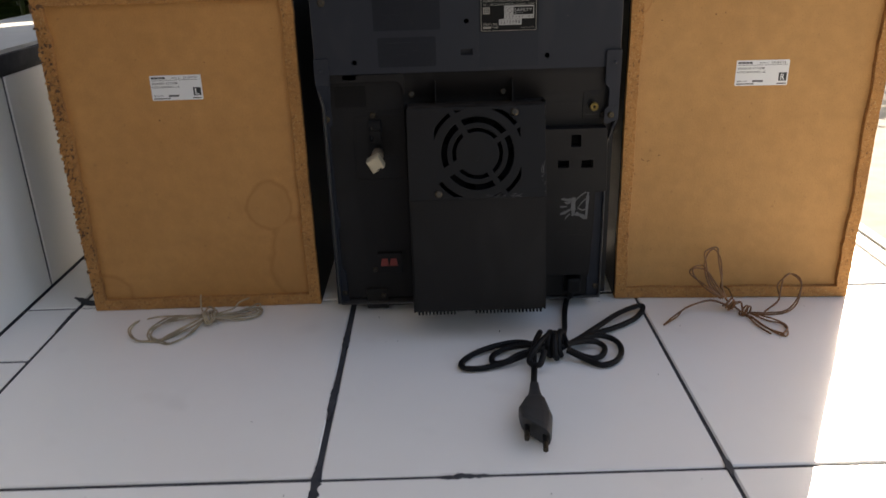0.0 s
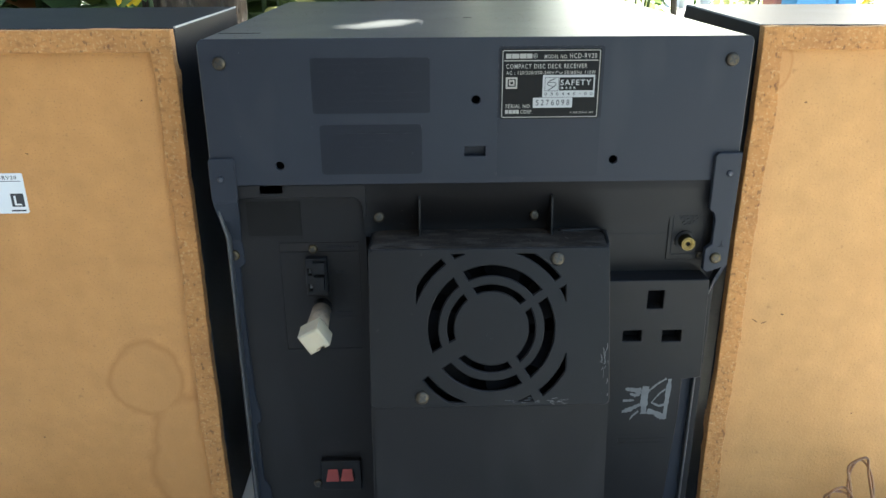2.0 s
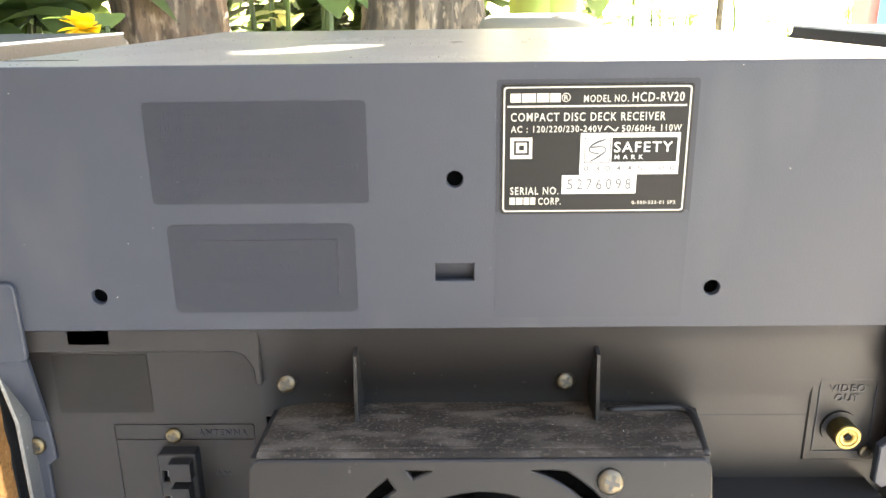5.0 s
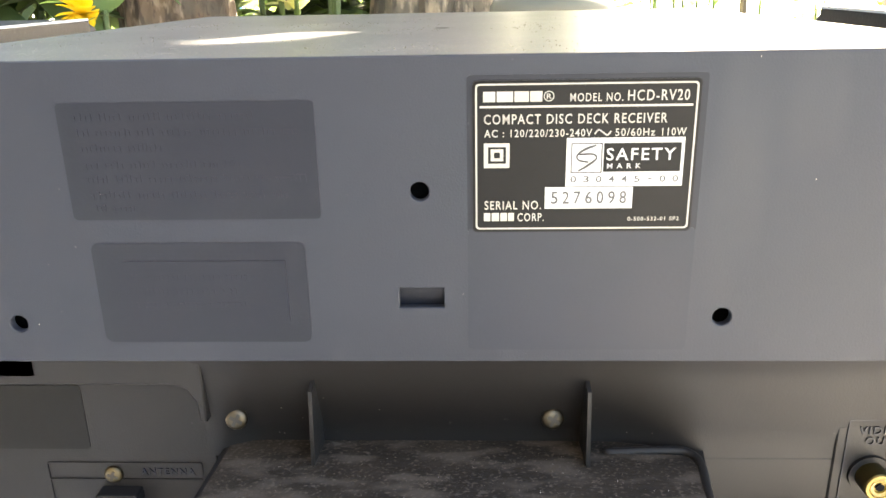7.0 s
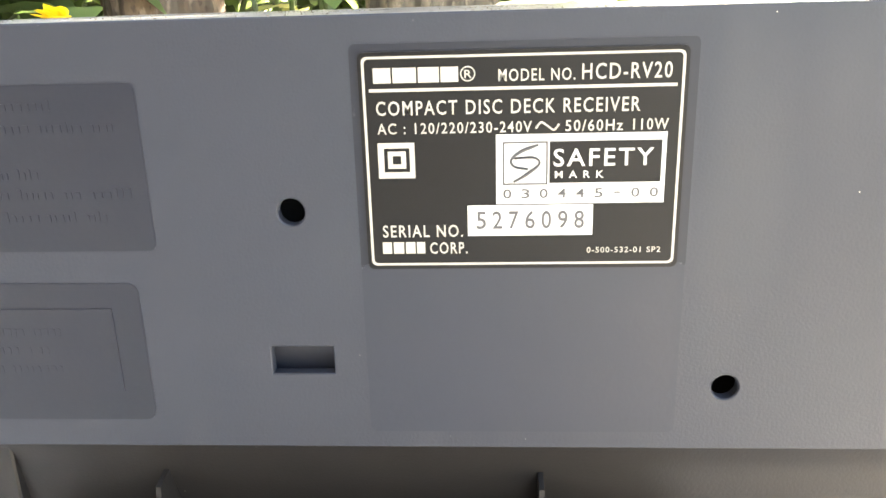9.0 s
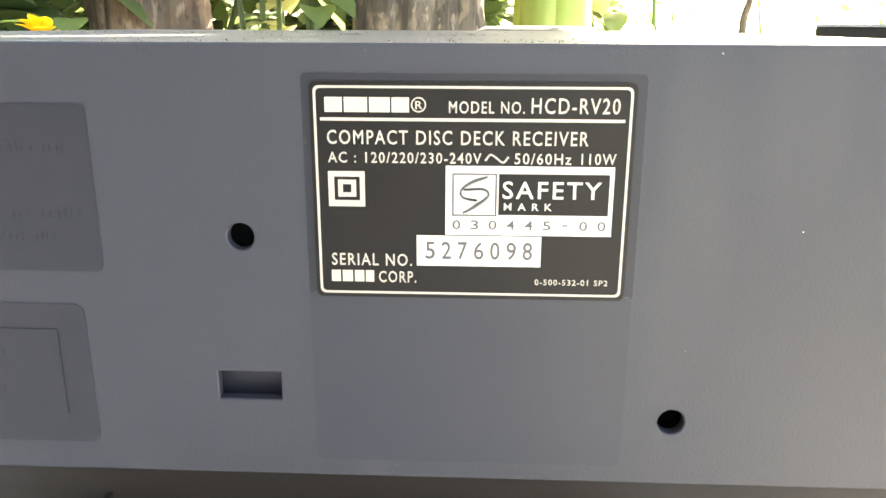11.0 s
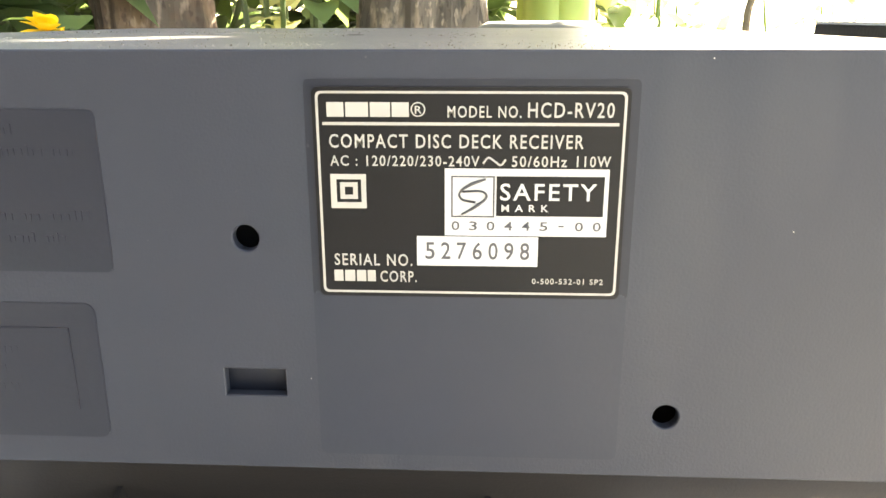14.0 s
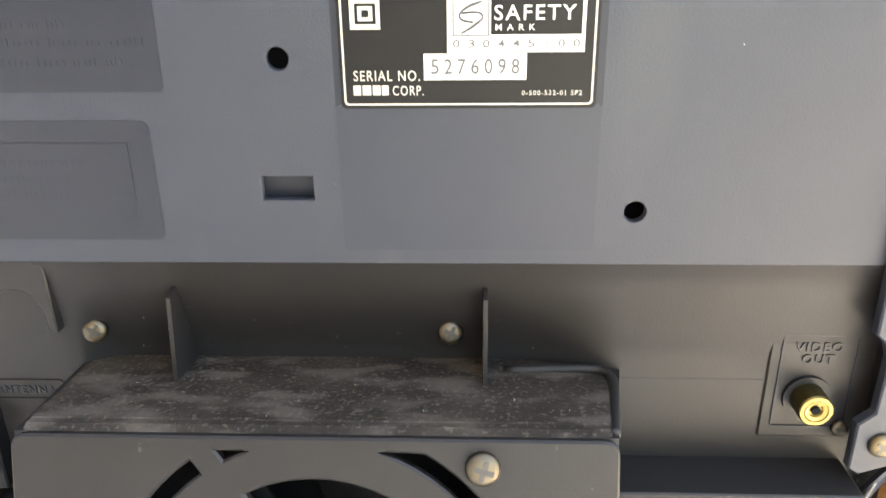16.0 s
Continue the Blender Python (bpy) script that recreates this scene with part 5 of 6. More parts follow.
pl = part("plug", loft(secs), PLUG, mains, "dark grey two-pin mains plug", bevel=0.0008)
for k in (-1, 1):
    p = tip + sd_ * 0.0093 * k - ax * 0.002
    part("pin", tube([p, p + ax * 0.010], 0.0023, 10), CORD, pl)
    part("pin_tip", tube([p + ax * 0.009, p + ax * 0.019], 0.0020, 10), CHROME, pl)


def wire_bundle(name, label, mat, strands, tie, wraps, y=0.0, r=0.00082):
    w = thing(name, label, "speaker wire", pose(0, y, 0), "loudspeaker wires")
    rnd = random.Random(len(label))
    for s in strands:
        part("strand", tube(s, r, 6), mat, w)
        near = [(x + rnd.uniform(-0.004, 0.004), y + rnd.uniform(-0.004, 0.004), max(r, z + rnd.uniform(-0.001, 0.004))) for x, y, z in s[1:-1]]
        if len(near) > 3:
            part("strand", tube([s[0]] + near + [s[-1]], r, 6), mat, w)
    part("tie", tube(tie, r * 1.3, 6), mat, w)
    # the wraps that hold the bundle
    for c, ax, n in wraps:
        c, ax = Vector(c), Vector(ax).normalized()
        u = ax.cross(Vector((0, 0, 1))).normalized()
        v = ax.cross(u)
        pts = [c + ax * (k / 8 - n / 2) * 0.0030 + (u * math.cos(k * math.pi / 4) * 0.0072 + v * math.sin(k * math.pi / 4) * 0.0050) for k in range(8 * n + 1)]
        part("wrap", tube([(p.x, p.y, max(p.z, r)) for p in pts], r * 1.15, 6, 3), mat, w)
    return w


pale_strands = []
pale_strands.append([(-0.2845, 0.0085, 0.0160), (-0.2840, 0.0035, 0.0105), (-0.2800, -0.0080, 0.0060), (-0.2700, -0.0220, 0.0070)])
pale_strands.append([(-0.274, -0.022, 0.0060), (-0.297, -0.024, 0.0040), (-0.317, -0.033, 0.0030), (-0.319, -0.054, 0.0020), (-0.309, -0.063, 0.0015), (-0.296, -0.049, 0.0020), (-0.277, -0.028, 0.0060)])
pale_strands.append([(-0.272, -0.026, 0.0060), (-0.304, -0.018, 0.0040), (-0.319, -0.042, 0.0030), (-0.316, -0.059, 0.0020), (-0.305, -0.060, 0.0015), (-0.285, -0.043, 0.0030), (-0.272, -0.028, 0.0060)])
pale_strands.append([(-0.273, -0.027, 0.0050), (-0.282, -0.054, 0.0020), (-0.294, -0.069, 0.0015), (-0.308, -0.063, 0.0015), (-0.328, -0.062, 0.0015), (-0.342, -0.045, 0.0020), (-0.342, -0.034, 0.0040), (-0.338, -0.028, 0.0060)])
pale_strands.append([(-0.276, -0.021, 0.0070), (-0.299, -0.018, 0.0050), (-0.321, -0.016, 0.0040), (-0.333, -0.021, 0.0040)])
pale_strands.append([(-0.263, -0.020, 0.0060), (-0.243, -0.011, 0.0040), (-0.224, -0.003, 0.0040), (-0.218, -0.006, 0.0030), (-0.221, -0.018, 0.0020), (-0.240, -0.024, 0.0020), (-0.260, -0.024, 0.0050)])
pale_strands.append([(-0.263, -0.024, 0.0070), (-0.241, -0.017, 0.0050), (-0.227, -0.011, 0.0050), (-0.222, -0.006, 0.0060), (-0.218, -0.011, 0.0030), (-0.227, -0.022, 0.0020), (-0.257, -0.027, 0.0050)])
pale_strands.append([(-0.261, -0.021, 0.0080), (-0.246, -0.015, 0.0100), (-0.240, -0.008, 0.0140), (-0.230, -0.005, 0.0170)])
wire_bundle("speaker_wire", "pale bundled loudspeaker wire lying on the tiles", WIRE_A, pale_strands, [(-0.277, -0.016, 0.004), (-0.275, -0.024, 0.010), (-0.266, -0.038, 0.005), (-0.260, -0.028, 0.011), (-0.262, -0.016, 0.008), (-0.270, -0.014, 0.012), (-0.272, -0.030, 0.010), (-0.263, -0.034, 0.004)], [((-0.268, -0.0245, 0.0065), (1, 0.45, 0), 4)], 0.0155)
amber_strands = []
amber_strands.append([(0.2640, 0.0040, 0.0130), (0.2650, -0.0060, 0.0130), (0.2640, -0.0200, 0.0100)])
amber_strands.append([(0.2517, -0.026, 0.0138), (0.2382, -0.022, 0.0264), (0.2341, -0.014, 0.0439), (0.2388, -0.006, 0.0539), (0.2459, -0.003, 0.0580), (0.2524, -0.006, 0.0488), (0.2525, -0.014, 0.0337), (0.2506, -0.021, 0.0206), (0.2559, -0.027, 0.0110)])
amber_strands.append([(0.2496, -0.026, 0.0138), (0.2332, -0.024, 0.0253), (0.2231, -0.018, 0.0364), (0.2225, -0.015, 0.0420), (0.2285, -0.013, 0.0422), (0.2367, -0.015, 0.0395), (0.2447, -0.021, 0.0283), (0.2560, -0.027, 0.0120)])
amber_strands.append([(0.2598, -0.0269, 0.0050), (0.2436, -0.0230, 0.0100), (0.2311, -0.0230, 0.0090), (0.2145, -0.0290, 0.0060), (0.1970, -0.0440, 0.0040), (0.1849, -0.0562, 0.0020)])
amber_strands.append([(0.274, -0.035, 0.0020), (0.292, -0.040, 0.0015), (0.313, -0.036, 0.0015), (0.326, -0.029, 0.0088), (0.331, -0.021, 0.0262), (0.326, -0.014, 0.0325), (0.316, -0.015, 0.0309), (0.311, -0.021, 0.0205), (0.306, -0.029, 0.0106), (0.291, -0.036, 0.0029)])
amber_strands.append([(0.275, -0.043, 0.0015), (0.280, -0.063, 0.0015), (0.287, -0.080, 0.0015), (0.293, -0.084, 0.0015), (0.298, -0.074, 0.0015), (0.298, -0.059, 0.0015), (0.287, -0.052, 0.0015), (0.275, -0.038, 0.0029)])
amber_strands.append([(0.272, -0.039, 0.0015), (0.274, -0.062, 0.0015), (0.280, -0.079, 0.0015)])
wire_bundle("speaker_wire", "amber bundled loudspeaker wire leaning on the speaker", WIRE_B, amber_strands, [(0.262, -0.026, 0.0073), (0.257, -0.026, 0.0043), (0.270, -0.025, 0.0088), (0.270, -0.036, 0.0015), (0.276, -0.046, 0.0015), (0.270, -0.036, 0.0015), (0.262, -0.026, 0.0073), (0.270, -0.025, 0.0088), (0.257, -0.026, 0.0043)], [((0.2590, -0.0275, 0.0080), (0.6, -0.5, -0.35), 3), ((0.2715, -0.0365, 0.0045), (0.6, -0.7, 0), 2)], 0.0075)


# ---------- garden behind ----------
def trunk(name, label, x, y, r, lean, mat, seed, height=2.6, flare=0.5):
    tr = thing(name, label, "tree", pose(x, y, -0.32))
    n, rings = 72, int(height / 0.022)
    a = np.linspace(0, 2 * np.pi, n, endpoint=False)
    verts, faces = [], []
    for k in range(rings + 1):
        z = height * k / rings
        rad = r * (1.0 + flare * math.exp(-z / 0.15) - 0.12 * z)
        for i in range(n):
            c, s = math.cos(a[i]), math.sin(a[i])
            q = 1 + 0.26 * noise.noise((c * 1.4, s * 1.4 + seed, z * 3.2)) + 0.08 * noise.noise((c * 3, s * 3 + seed, z * 9))
            q -= 0.10 * abs(noise.noise((c * 5, s * 5 + seed, z * 3.5))) ** 0.6
            q += 0.05 * noise.noise((c * 12, s * 12 + seed, z * 14)) + 0.03 * noise.noise((c * 28, s * 28, z * 40 + seed))
            verts.append((rad * q * c + lean[0] * z, rad * q * s + lean[1] * z, z))
        if k:
            o = k * n
            faces += [(o - n + i, o - n + (i + 1) % n, o + (i + 1) % n, o + i) for i in range(n)]
    faces.append(tuple(range(rings * n, rings * n + n)))
    me = bpy.data.meshes.new("trunk")
    me.from_pydata(verts, [], faces)
    me.materials.append(mat)
    ob = new("trunk", me)
    ob.parent = tr
    return tr


def leaf(bm, at, direction, length, width, droop=0.25):
    d = direction.normalized()
    s = d.cross(Vector((0, 0, 1)))
    s = s.normalized() if s.length > 0.05 else Vector((1, 0, 0))
    prev = None
    for k in range(6):
        t = k / 5
        c = at + d * length * t + Vector((0, 0, -droop * length * t * t))
        w = width * math.sin(math.pi * min(1, t * 0.93 + 0.07)) ** 0.8 * 0.5
        u = s.cross(d) * w * 0.25
        row = [bm.verts.new(c + s * w + u), bm.verts.new(c), bm.verts.new(c - s * w + u)]
        if prev:
            for i in range(2):
                bm.faces.new((prev[i], prev[i + 1], row[i + 1], row[i]))
        prev = row


def plant(name, label, category, x, y, z0, z1, count, mats, length, width, spread, seed, stems=5):
    """Stems with separate leaves; mats: (material, share)."""
    rnd = random.Random(seed)
    p = thing(name, label, category, pose(x, y, -0.30))
    bm = bmesh.new()
    heads = []
    for i in range(stems):
        a = rnd.uniform(0, 6.28)
        tip = Vector((spread * math.cos(a) * rnd.uniform(0.2, 1), spread * math.sin(a) * rnd.uniform(0.2, 1), z1 + 0.30 + rnd.uniform(-0.1, 0.05)))
        tube([(tip.x * 0.15, tip.y * 0.15, 0), (tip.x * 0.5, tip.y * 0.5, tip.z * 0.5), tip], [0.008, 0.003], 6, 5, bm=bm)
        heads.append(tip)
    part("stem", bm, LEAF, p)
    for k, (mat, share) in enumerate(mats):
        bm = bmesh.new()
        for i in range(int(count * share)):
            h = rnd.choice(heads)
            t = rnd.uniform(max(0.05, (z0 + 0.30) / h.z), 1)
            at = Vector((h.x * t, h.y * t, h.z * t))
            a = rnd.uniform(0, 6.28)
            leaf(bm, at, Vector((math.cos(a), math.sin(a), rnd.uniform(-0.2, 0.8))), length * rnd.uniform(0.6, 1.2), width * rnd.uniform(0.7, 1.2), rnd.uniform(0.1, 0.6))
        part("foliage", bm, mat, p, smooth=True)
    return p


FLECK = Vector((-0.046, 0.082, TOP))     # leaves are left out on the sun's way to this spot on the case top


def crown(tr, lobes, count, length, width, seed, limbs):
    """Limbs and a leafy crown of separate leaves; lobes: centre, half sizes, share and leaf size, in the tree's frame."""
    rnd = random.Random(seed)
    bm = bmesh.new()
    for pts, r in limbs:
        tube(pts, r, 8, 6, bm=bm)
    part("limbs", bm, BARK_GREY, tr)
    bm = bmesh.new()
    base = tr.matrix_basis.translation
    for c, h, share, k in lobes:
        for i in range(int(count * share)):
            while True:
                p = Vector((rnd.uniform(-1, 1), rnd.uniform(-1, 1), rnd.uniform(-1, 1)))
                if p.length < 1:
                    break
            a = rnd.uniform(0, 6.28)
            at = Vector(c) + Vector((p.x * h[0], p.y * h[1], p.z * h[2]))
            way = Vector((math.cos(a), math.sin(a), rnd.uniform(-0.6, 0.4))).normalized()
            long_, wide, droop = k * length * rnd.uniform(0.6, 1.2), k * width * rnd.uniform(0.7, 1.2), rnd.uniform(0.1, 0.5)
            rays = [at + base + way * long_ * s - Vector((0, 0, droop * long_ * s * s)) - FLECK for s in (0, 0.25, 0.5, 0.75, 1)]
            if min((q - sd * q.dot(sd)).length for q in rays) > 0.0075 + wide * 0.42:
                leaf(bm, at, way, long_, wide, droop)
    part("crown", bm, LEAF, tr, smooth=True)


# the crowns over both trunks are unseen, added to shape the shade below
brown_tree = trunk("tree", "thick brown bark tree trunk in the garden", -0.402, 0.950, 0.090, (-0.02, 0.05), BARK, 1.0, 2.3, 0.3)
crown(brown_tree, (((-0.45, 0.25, 2.5), (0.7, 0.6, 0.45), 1.0, 1.0),), 240, 0.16, 0.08, 33,
      (([(-0.04, 0.11, 2.2), (-0.25, 0.2, 2.4), (-0.6, 0.3, 2.6)], [0.055, 0.012]), ([(-0.04, 0.11, 2.2), (0.0, 0.3, 2.5), (-0.1, 0.5, 2.8)], [0.05, 0.012])))
grey_tree = trunk("tree", "thick grey mottled tree trunk in the garden", -0.062, 0.960, 0.100, (0.02, 0.02), BARK_GREY, 5.0, 2.2, 0.3)
# low lobes added out of view: they shade the low wall and bound the sun fleck
crown(grey_tree, (((0.30, 0.20, 2.45), (0.75, 0.6, 0.45), 0.25, 1.0), ((0.52, 0.10, 1.68), (0.36, 0.34, 0.42), 0.50, 1.0), ((0.17, 0.14, 1.30), (0.26, 0.20, 0.34), 0.25, 1.0), ((0.47, -0.08, 1.29), (0.20, 0.16, 0.13), 0.9, 0.36)), 900, 0.16, 0.08, 35,
      (([(0.04, 0.04, 2.1), (0.2, 0.1, 2.35), (0.6, 0.2, 2.5)], [0.07, 0.012]), ([(0.04, 0.04, 2.1), (0.05, 0.3, 2.4), (0.2, 0.6, 2.6)], [0.06, 0.012])))
# a whole tree added out of view; its crown casts the terrace shade
shade_tree = trunk("tree", "unseen leafy tree added to shade the terrace", 1.75, 1.05, 0.09, (-0.05, 0.02), BARK, 8.0, 1.7)
crown(shade_tree, (((-0.90, 0.17, 2.20), (0.52, 0.44, 0.64), 0.8, 1.0), ((-1.02, 0.42, 1.60), (0.18, 0.22, 0.22), 0.2, 1.0)), 1900, 0.14, 0.07, 31,
      (([(-0.08, 0.03, 1.6), (-0.35, 0.10, 1.95), (-0.75, 0.17, 2.2)], [0.07, 0.03]), ([(-0.40, 0.12, 1.95), (-0.75, 0.30, 1.75), (-1.0, 0.42, 1.65)], [0.035, 0.012])))
def foliage(name, label, category, lo, hi, count, mats, length, width, seed):
    """A mass of separate leaves on hidden branches, filling a stretch of the garden."""
    rnd = random.Random(seed)
    cx, cy = (lo[0] + hi[0]) / 2, (lo[1] + hi[1]) / 2
    p = thing(name, label, category, pose(cx, cy, -0.30))
    bm = bmesh.new()
    for i in range(4):
        x, y = rnd.uniform(lo[0], hi[0]) - cx, rnd.uniform(lo[1], hi[1]) - cy
        h = hi[2] + 0.3
        tube([(x * 0.7, y * 0.7, 0), (x * 1.1 + 0.05, y * 0.9, h * 0.45), (x, y, h * 0.9)], [0.009, 0.003], 6, 4, bm=bm)
    part("stem", bm, LEAF, p)
    for mat, share in mats:
        bm = bmesh.new()
        for i in range(int(count * share)):
            x, y = rnd.uniform(lo[0], hi[0]), rnd.uniform(lo[1], hi[1])
            top = hi[2] + 0.18 * (hi[2] - lo[2]) * noise.noise((x * 3, y * 3, seed))
            z = lo[2] + (top - lo[2]) * rnd.random()
            a = rnd.uniform(0, 6.28)
            leaf(bm, Vector((x - cx, y - cy, z + 0.3)), Vector((math.cos(a), math.sin(a), rnd.uniform(-0.5, 0.6))), length * rnd.uniform(0.6, 1.2), width * rnd.uniform(0.7, 1.2), rnd.uniform(0.1, 0.5))
        part("leaves", bm, mat, p, smooth=True)
    return p


plant("garden_shrub", "shrub with sunlit cream and yellow-green leaves", "shrub", -0.285, 1.14, 0.20, 0.62, 60, ((LEAF_LIGHT, 0.75), (LEAF, 0.25)), 0.085, 0.050, 0.10, 3)
plant("garden_shrub", "tall green shrub stem between the trunks", "shrub", -0.168, 0.86, 0.30, 0.85, 26, ((LEAF, 1.0),), 0.12, 0.05, 0.02, 14, 2)
plant("garden_shrub", "green broad-leaved shrub under the trees", "shrub", -0.62, 0.86, 0.0, 0.60, 150, ((LEAF, 0.94), (LEAF_DRY, 0.06)), 0.17, 0.085, 0.16, 4)
flower = plant("flowering_plant", "green plant with a yellow flower", "plant", -0.412, 0.70, 0.16, 0.300, 34, ((LEAF, 1.0),), 0.07, 0.035, 0.03, 6, 3)
bm = bmesh.new()
for k in range(15):
    a = k * 2.4
    leaf(bm, Vector((0, -0.01, 0.610)), Vector((math.cos(a), -0.5 - 0.2 * (k % 3), math.sin(a) + 0.3)), 0.028, 0.024, 0.15)
part("flower", bm, PETAL, flower, "yellow flower", smooth=True)
foliage("garden_shrub", "bright green shrub beyond the slab", "shrub", (0.16, 1.95, -0.2), (0.46, 2.25, 0.95), 420, ((LEAF_LIGHT, 0.45), (LEAF, 0.55)), 0.11, 0.05, 9)
foliage("garden_shrub", "sunlit yellow-green shrub in the garden", "shrub", (0.66, 2.9, -0.2), (1.05, 3.3, 0.70), 230, ((LEAF_LIGHT, 0.85), (LEAF, 0.15)), 0.13, 0.05, 8)
foliage("garden_shrub", "sunlit pale shrub further down the garden", "shrub", (1.55, 3.8, -0.2), (1.95, 4.2, 0.45), 190, ((LEAF_LIGHT, 0.9), (LEAF, 0.1)), 0.13, 0.05, 19)
# shrub and hedge get added unseen height, to keep sky out of floor reflections
foliage("garden_shrub", "dark green shrub behind the trunks", "shrub", (-0.50, 1.75, -0.25), (0.10, 2.2, 1.65), 3000, ((LEAF, 1.0),), 0.15, 0.07, 21)
foliage("garden_hedge", "dark green garden hedge behind the trunks", "hedge", (-2.3, 1.7, -0.25), (-0.55, 2.3, 1.6), 4600, ((LEAF, 0.95), (LEAF_LIGHT, 0.05)), 0.18, 0.08, 22)
plant("garden_shrub", "green shrub beyond the low wall", "shrub", -1.05, 1.3, 0.0, 1.0, 260, ((LEAF, 0.85), (LEAF_LIGHT, 0.15)), 0.17, 0.08, 0.35, 10)
sapling = thing("sapling", "thin pale sapling stem in the garden", "sapling", pose(0.52, 1.35, -0.32))
part("stem", tube([(0, 0, 0), (0.012, 0, 0.3), (-0.004, 0.01, 0.62), (0.006, 0.01, 0.75), (-0.02, 0.02, 1.25)], [0.009, 0.005], 8, 6), BARK_GREY, sapling)
stone = thing("garden_stone", "rounded grey cement slab on a block beside the trees", "slab", pose(0.101, 0.76, -0.32))
part("block", box(-0.045, -0.05, 0, 0.045, 0.05, 0.606), CEMENT, stone, bevel=0.01)
bm = bmesh.new()
prev = None
for c, z in ((0.012, 0.606), (0.003, 0.609), (0.0, 0.616), (0.0, 0.628), (0.004, 0.636), (0.012, 0.640)):
    ring = [bm.verts.new((x * (1 + 0.03 * noise.noise((x * 30, y * 30, 2))), y, z + 0.0015 * noise.noise((x * 25, y * 25, 5)))) for x, y in rrect(c - 0.068, c - 0.08, 0.068 - c, 0.08 - c, 0.060 - c, 10)]
    if prev:
        for k in range(len(ring)):
            bm.faces.new((prev[k], prev[(k + 1) % len(ring)], ring[(k + 1) % len(ring)], ring[k]))
    else:
        bm.faces.new(ring[::-1])
    prev = ring
bm.faces.new(prev)
part("slab", bm, CEMENT, stone, smooth=True)
banana = thing("banana_plant", "pale yellow-green banana plant stem in the garden", "plant", pose(0.142, 1.02, -0.32))
bm = bmesh.new()
for k in range(5):
    a = k * 1.26
    tube([(0.020 * math.cos(a), 0.020 * math.sin(a), 0), (0.022 * math.cos(a + 0.3), 0.022 * math.sin(a + 0.3), 0.6), (0.012 * math.cos(a), 0.012 * math.sin(a), 1.35)], [0.040, 0.030], 14, 8, bm=bm)
part("stem", bm, STEM, banana, "stem of overlapping pale green sheaths", smooth=True)
bm = bmesh.new()
for k in range(5):
    a = k * 1.26 + 0.4
    leaf(bm, Vector((0, 0, 1.32)), Vector((math.cos(a), math.sin(a), 0.9)), 0.75, 0.17, 0.6)
part("leaves", bm, LEAF, banana, smooth=True)
blue_post = thing("wall_post", "blue painted post of upright boards at the end of the terrace", "post", pose(0.390, 0.500, -0.0015))
for x0, x1, d in ((0.0, 0.034, 0.0), (0.0352, 0.0465, 0.003), (0.0477, 0.0685, 0.001)):
    part("board", box(x0, d, 0, x1, 0.040, 0.46), BLUE_PAINT, blue_post, bevel=0.0012)
red_post = thing("wall_post", "faded red painted post at the end of the terrace", "post", pose(0.384, 0.548, -0.0015))
part("shaft", box(0, 0, 0, 0.030, 0.030, 0.45), PINK_PAINT, red_post, bevel=0.002)
tagged(obj("wall_blue", box(-2.15, 6.0, -0.3, -1.75, 6.15, 0.95), BLUE_PAINT), "blue painted wall between the far shrubs", "wall", kind="structure")


def potted_plant(label, x, y, r, h, mat, seed):
    p = thing("potted_plant", label, "plant", pose(x, y, -0.32))
    part("pot", lathe([(0.001, 0), (r * 0.72, 0), (r * 0.95, h * 0.85), (r * 1.08, h * 0.86), (r * 1.08, h), (r * 0.92, h), (r * 0.88, h * 0.9), (0.001, h * 0.88)], 20, "z"), mat, p, "tapered pot")
    r_ = random.Random(seed)
    bm = bmesh.new()
    for k in range(40):
        a = r_.uniform(0, 6.28)
        leaf(bm, Vector((r * 0.5 * math.cos(a), r * 0.5 * math.sin(a), h * 0.9 + r_.uniform(0, 0.12))), Vector((math.cos(a), math.sin(a), r_.uniform(0.3, 1.6))), r_.uniform(0.09, 0.17), 0.04, 0.3)
    part("foliage", bm, LEAF, p, smooth=True)
    return p


potted_plant("plant in a pale pot far down the garden", 3.09, 8.5, 0.075, 0.15, CAPSTONE, 41)
potted_plant("plant in a white pot far down the garden", 2.86, 8.7, 0.085, 0.16, CAPSTONE, 42)
pier = thing("wall_post", "pale cement post far down the garden", "post", pose(2.71, 8.5, -0.32))
part("shaft", lathe([(0.001, 0), (0.085, 0), (0.08, 1.3), (0.001, 1.3)], 20, "z"), CAPSTONE, pier)
foliage("flowering_shrub", "shrub covered in yellow flowers", "shrub", (1.45, 2.6, -0.2), (1.74, 2.9, 0.42), 520, ((PETAL, 0.55), (LEAF_LIGHT, 0.25), (LEAF, 0.20)), 0.055, 0.035, 43)
foliage("flowering_shrub", "yellow-green shrub with small yellow flowers", "shrub", (1.78, 2.7, -0.2), (2.15, 3.0, 0.40), 420, ((PETAL, 0.25), (LEAF_LIGHT, 0.40), (LEAF, 0.35)), 0.06, 0.035, 44)
plant("garden_shrub", "narrow-leaved dark green shrub", "shrub", 0.60, 2.05, -0.1, 0.36, 70, ((LEAF, 1.0),), 0.17, 0.028, 0.14, 45)
hedge = plant("garden_hedge", "distant green garden hedge", "hedge", -1.6, 4.5, 0.0, 2.0, 900, ((LEAF, 0.7), (LEAF_LIGHT, 0.3)), 0.25, 0.10, 1.2, 12, 14)


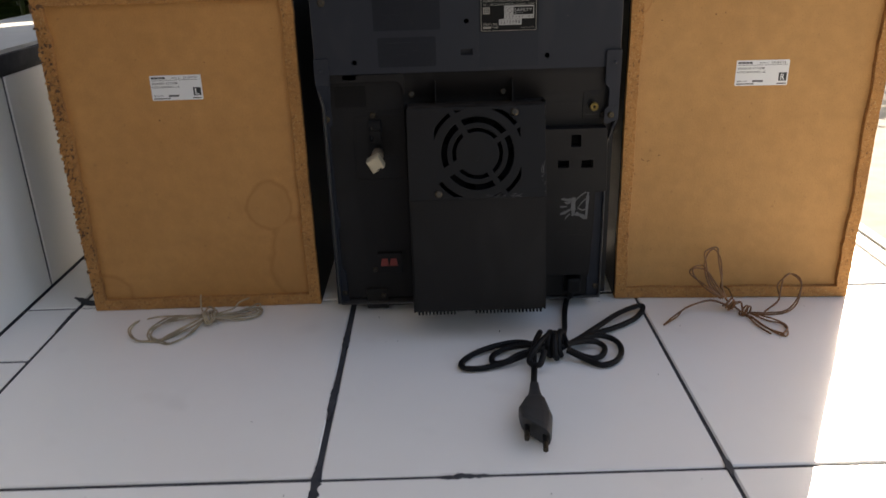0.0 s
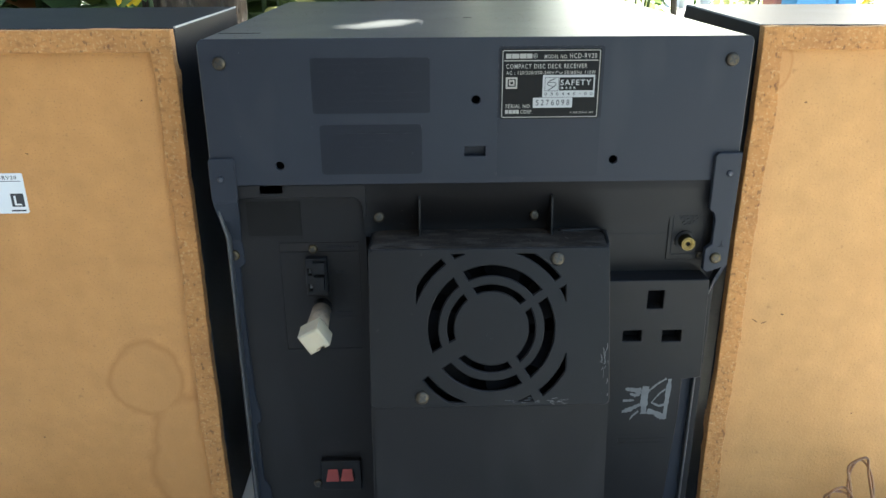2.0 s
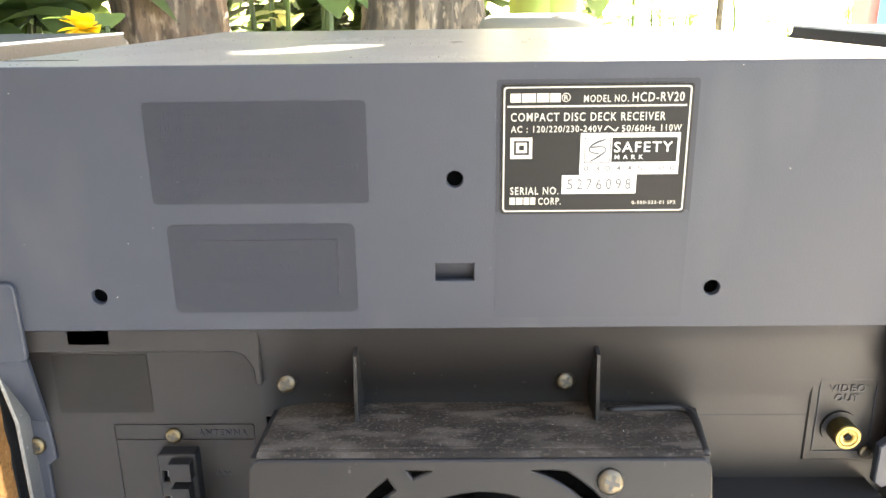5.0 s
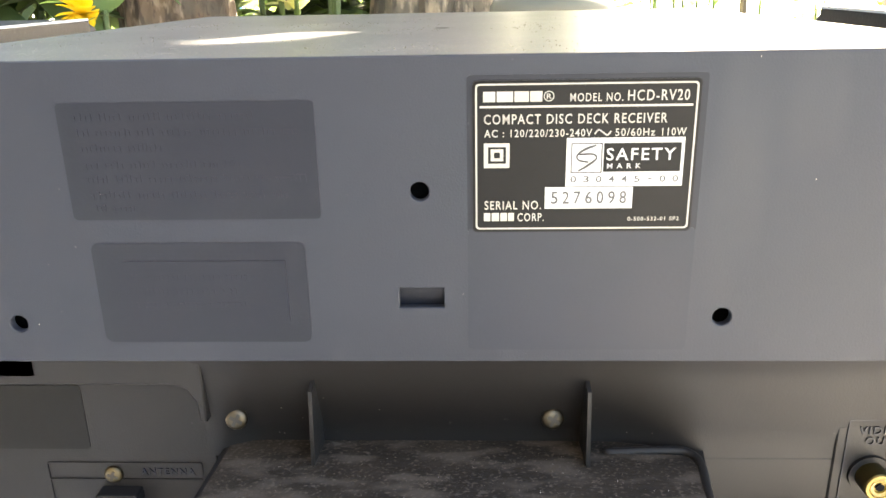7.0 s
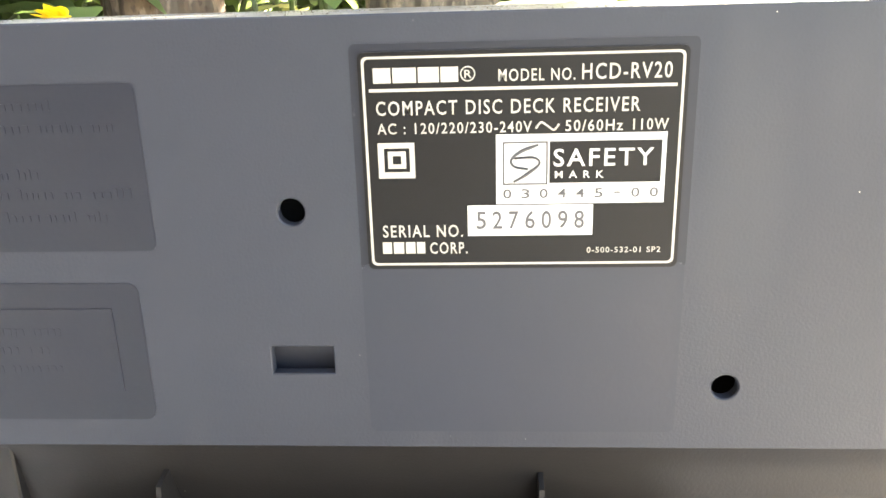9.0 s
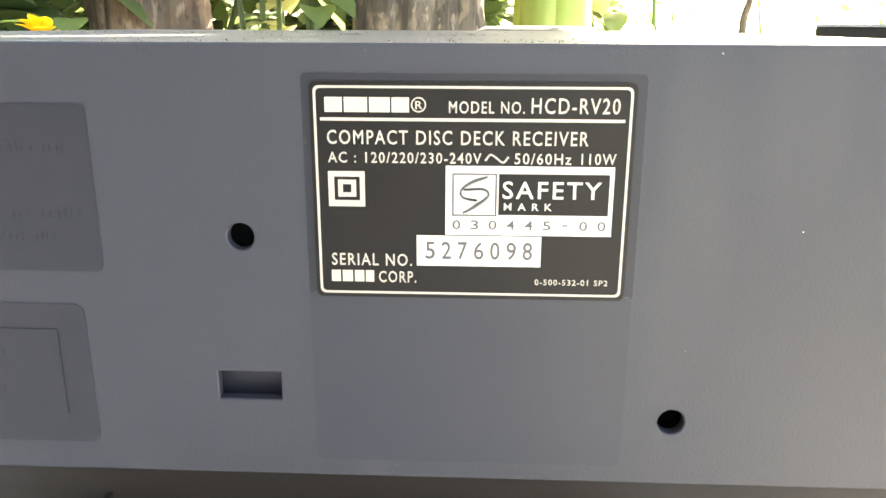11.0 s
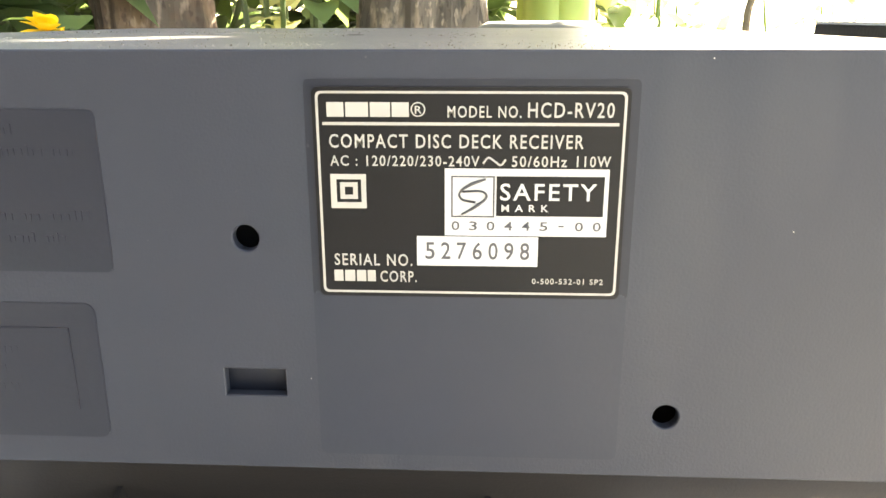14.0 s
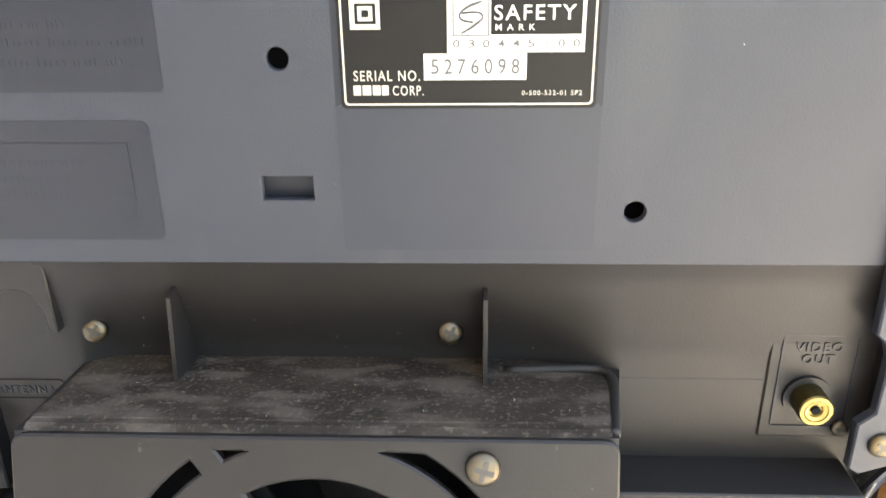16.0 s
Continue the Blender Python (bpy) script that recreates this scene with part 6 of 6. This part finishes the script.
# ---------- tiles, last ----------
def tile_mesh(w, h, th=0.006, b=0.0012):
    bm = bmesh.new()
    lo = [bm.verts.new(p) for p in ((0, 0, -th), (w, 0, -th), (w, h, -th), (0, h, -th))]
    md = [bm.verts.new(p) for p in ((0, 0, -b), (w, 0, -b), (w, h, -b), (0, h, -b))]
    hi = [bm.verts.new(p) for p in ((b, b, 0), (w - b, b, 0), (w - b, h - b, 0), (b, h - b, 0))]
    for r0, r1 in ((lo, md), (md, hi)):
        for i in range(4):
            bm.faces.new((r0[i], r0[(i + 1) % 4], r1[(i + 1) % 4], r1[i]))
    bm.faces.new(hi)
    me = bpy.data.meshes.new("tile")
    bm.to_mesh(me)
    bm.free()
    me.materials.append(TILE)
    return me


def lay(me, m, parent):
    ob = new("tile", me)
    ob.parent = parent
    ob.matrix_basis = m
    return ob


rnd = random.Random(2)
full = tile_mesh(PITCH - JOINT, PITCH - JOINT)
narrow_l = tile_mesh(X_LINE - PITCH - X_WALL - JOINT * 0.7, PITCH - JOINT)
short_l = tile_mesh(X_LINE - PITCH - X_WALL - JOINT * 0.7, SHIFT - JOINT)
narrow_r = tile_mesh(X_EDGE - (X_LINE + 2 * PITCH) - JOINT, PITCH - JOINT)
for row in range(-3, 3):
    y = Y_LINE + row * PITCH + JOINT / 2
    for col in range(-1, 2):
        lay(full, pose(X_LINE + col * PITCH + JOINT / 2 + rnd.uniform(-0.0006, 0.0006), y + rnd.uniform(-0.0006, 0.0006), rnd.uniform(-0.0004, 0.0004), rnd.uniform(-0.1, 0.1), rnd.uniform(-0.1, 0.1), rnd.uniform(-0.12, 0.12)) @ Matrix.Diagonal((1.005 if col == 0 else 1.0, 1.0, 1.0, 1.0)), floor)
    lay(narrow_l, pose(X_WALL + 0.0008, y - SHIFT if row < 1 else y, 0), floor)
    lay(narrow_r, pose(X_LINE + 2 * PITCH + JOINT / 2, y, 0), floor)
lay(short_l, pose(X_WALL + 0.0008, Y_LINE + PITCH - SHIFT + JOINT / 2, 0), floor)


def smear(x0, y0, x1, y1, width, seed):
    """A ragged smear of dark grout over a joint, from one end to the other."""
    r = random.Random(seed)
    a, b = Vector((x0, y0)), Vector((x1, y1))
    side = Vector((-(b - a).y, (b - a).x)).normalized()
    n = max(6, int((b - a).length / 0.003))
    rows = []
    for k in range(n + 1):
        w = width * (0.25 + 0.75 * math.sin(math.pi * k / n)) * 0.5
        c = a + (b - a) * k / n
        rows.append((c + side * w * r.uniform(0.35, 1.2), c - side * w * r.uniform(0.35, 1.2)))
    loop = [p for p, q in rows] + [q for p, q in reversed(rows)]
    bm = plate([(p.x, p.y) for p in loop], (), 0.0, 0.0018, warp=lambda x, d, z: (x, z, 0.0007 - d), ch=0.0)
    return part("grout_smear", bm, GROUT, floor)


for k, (x0, y0, x1, y1, w) in enumerate(((-0.436, 0.060, -0.400, 0.036, 0.011), (-0.421, 0.045, -0.421, -0.02, 0.0055), (-0.1240, -0.316, -0.1240, -0.241, 0.0085), (-0.125, -0.19, -0.124, -0.12, 0.0060),
                                         (-0.124, -0.09, -0.1235, -0.02, 0.0062), (-0.035, -0.2650, 0.000, -0.2640, 0.0062), (0.1725, -0.274, 0.1735, -0.251, 0.0062))):
    smear(x0, y0, x1, y1, w, k)
wall_tile = tile_mesh(PITCH - JOINT, 0.236)
for row in range(-4, 2):
    lay(wall_tile, Matrix.Translation((X_WALL - 0.0005, Y_WALL + row * PITCH + JOINT / 2, 0.0010)) @ Euler((radians(90), 0, radians(90))).to_matrix().to_4x4(), low_wall)
grains("dirt", "dark crumbs scattered on the tiles", 46, lambda r: (r.uniform(-0.44, 0.44), r.uniform(-0.55, 0.02), 0.0004), 0.0010, CRUMB, 51, None)
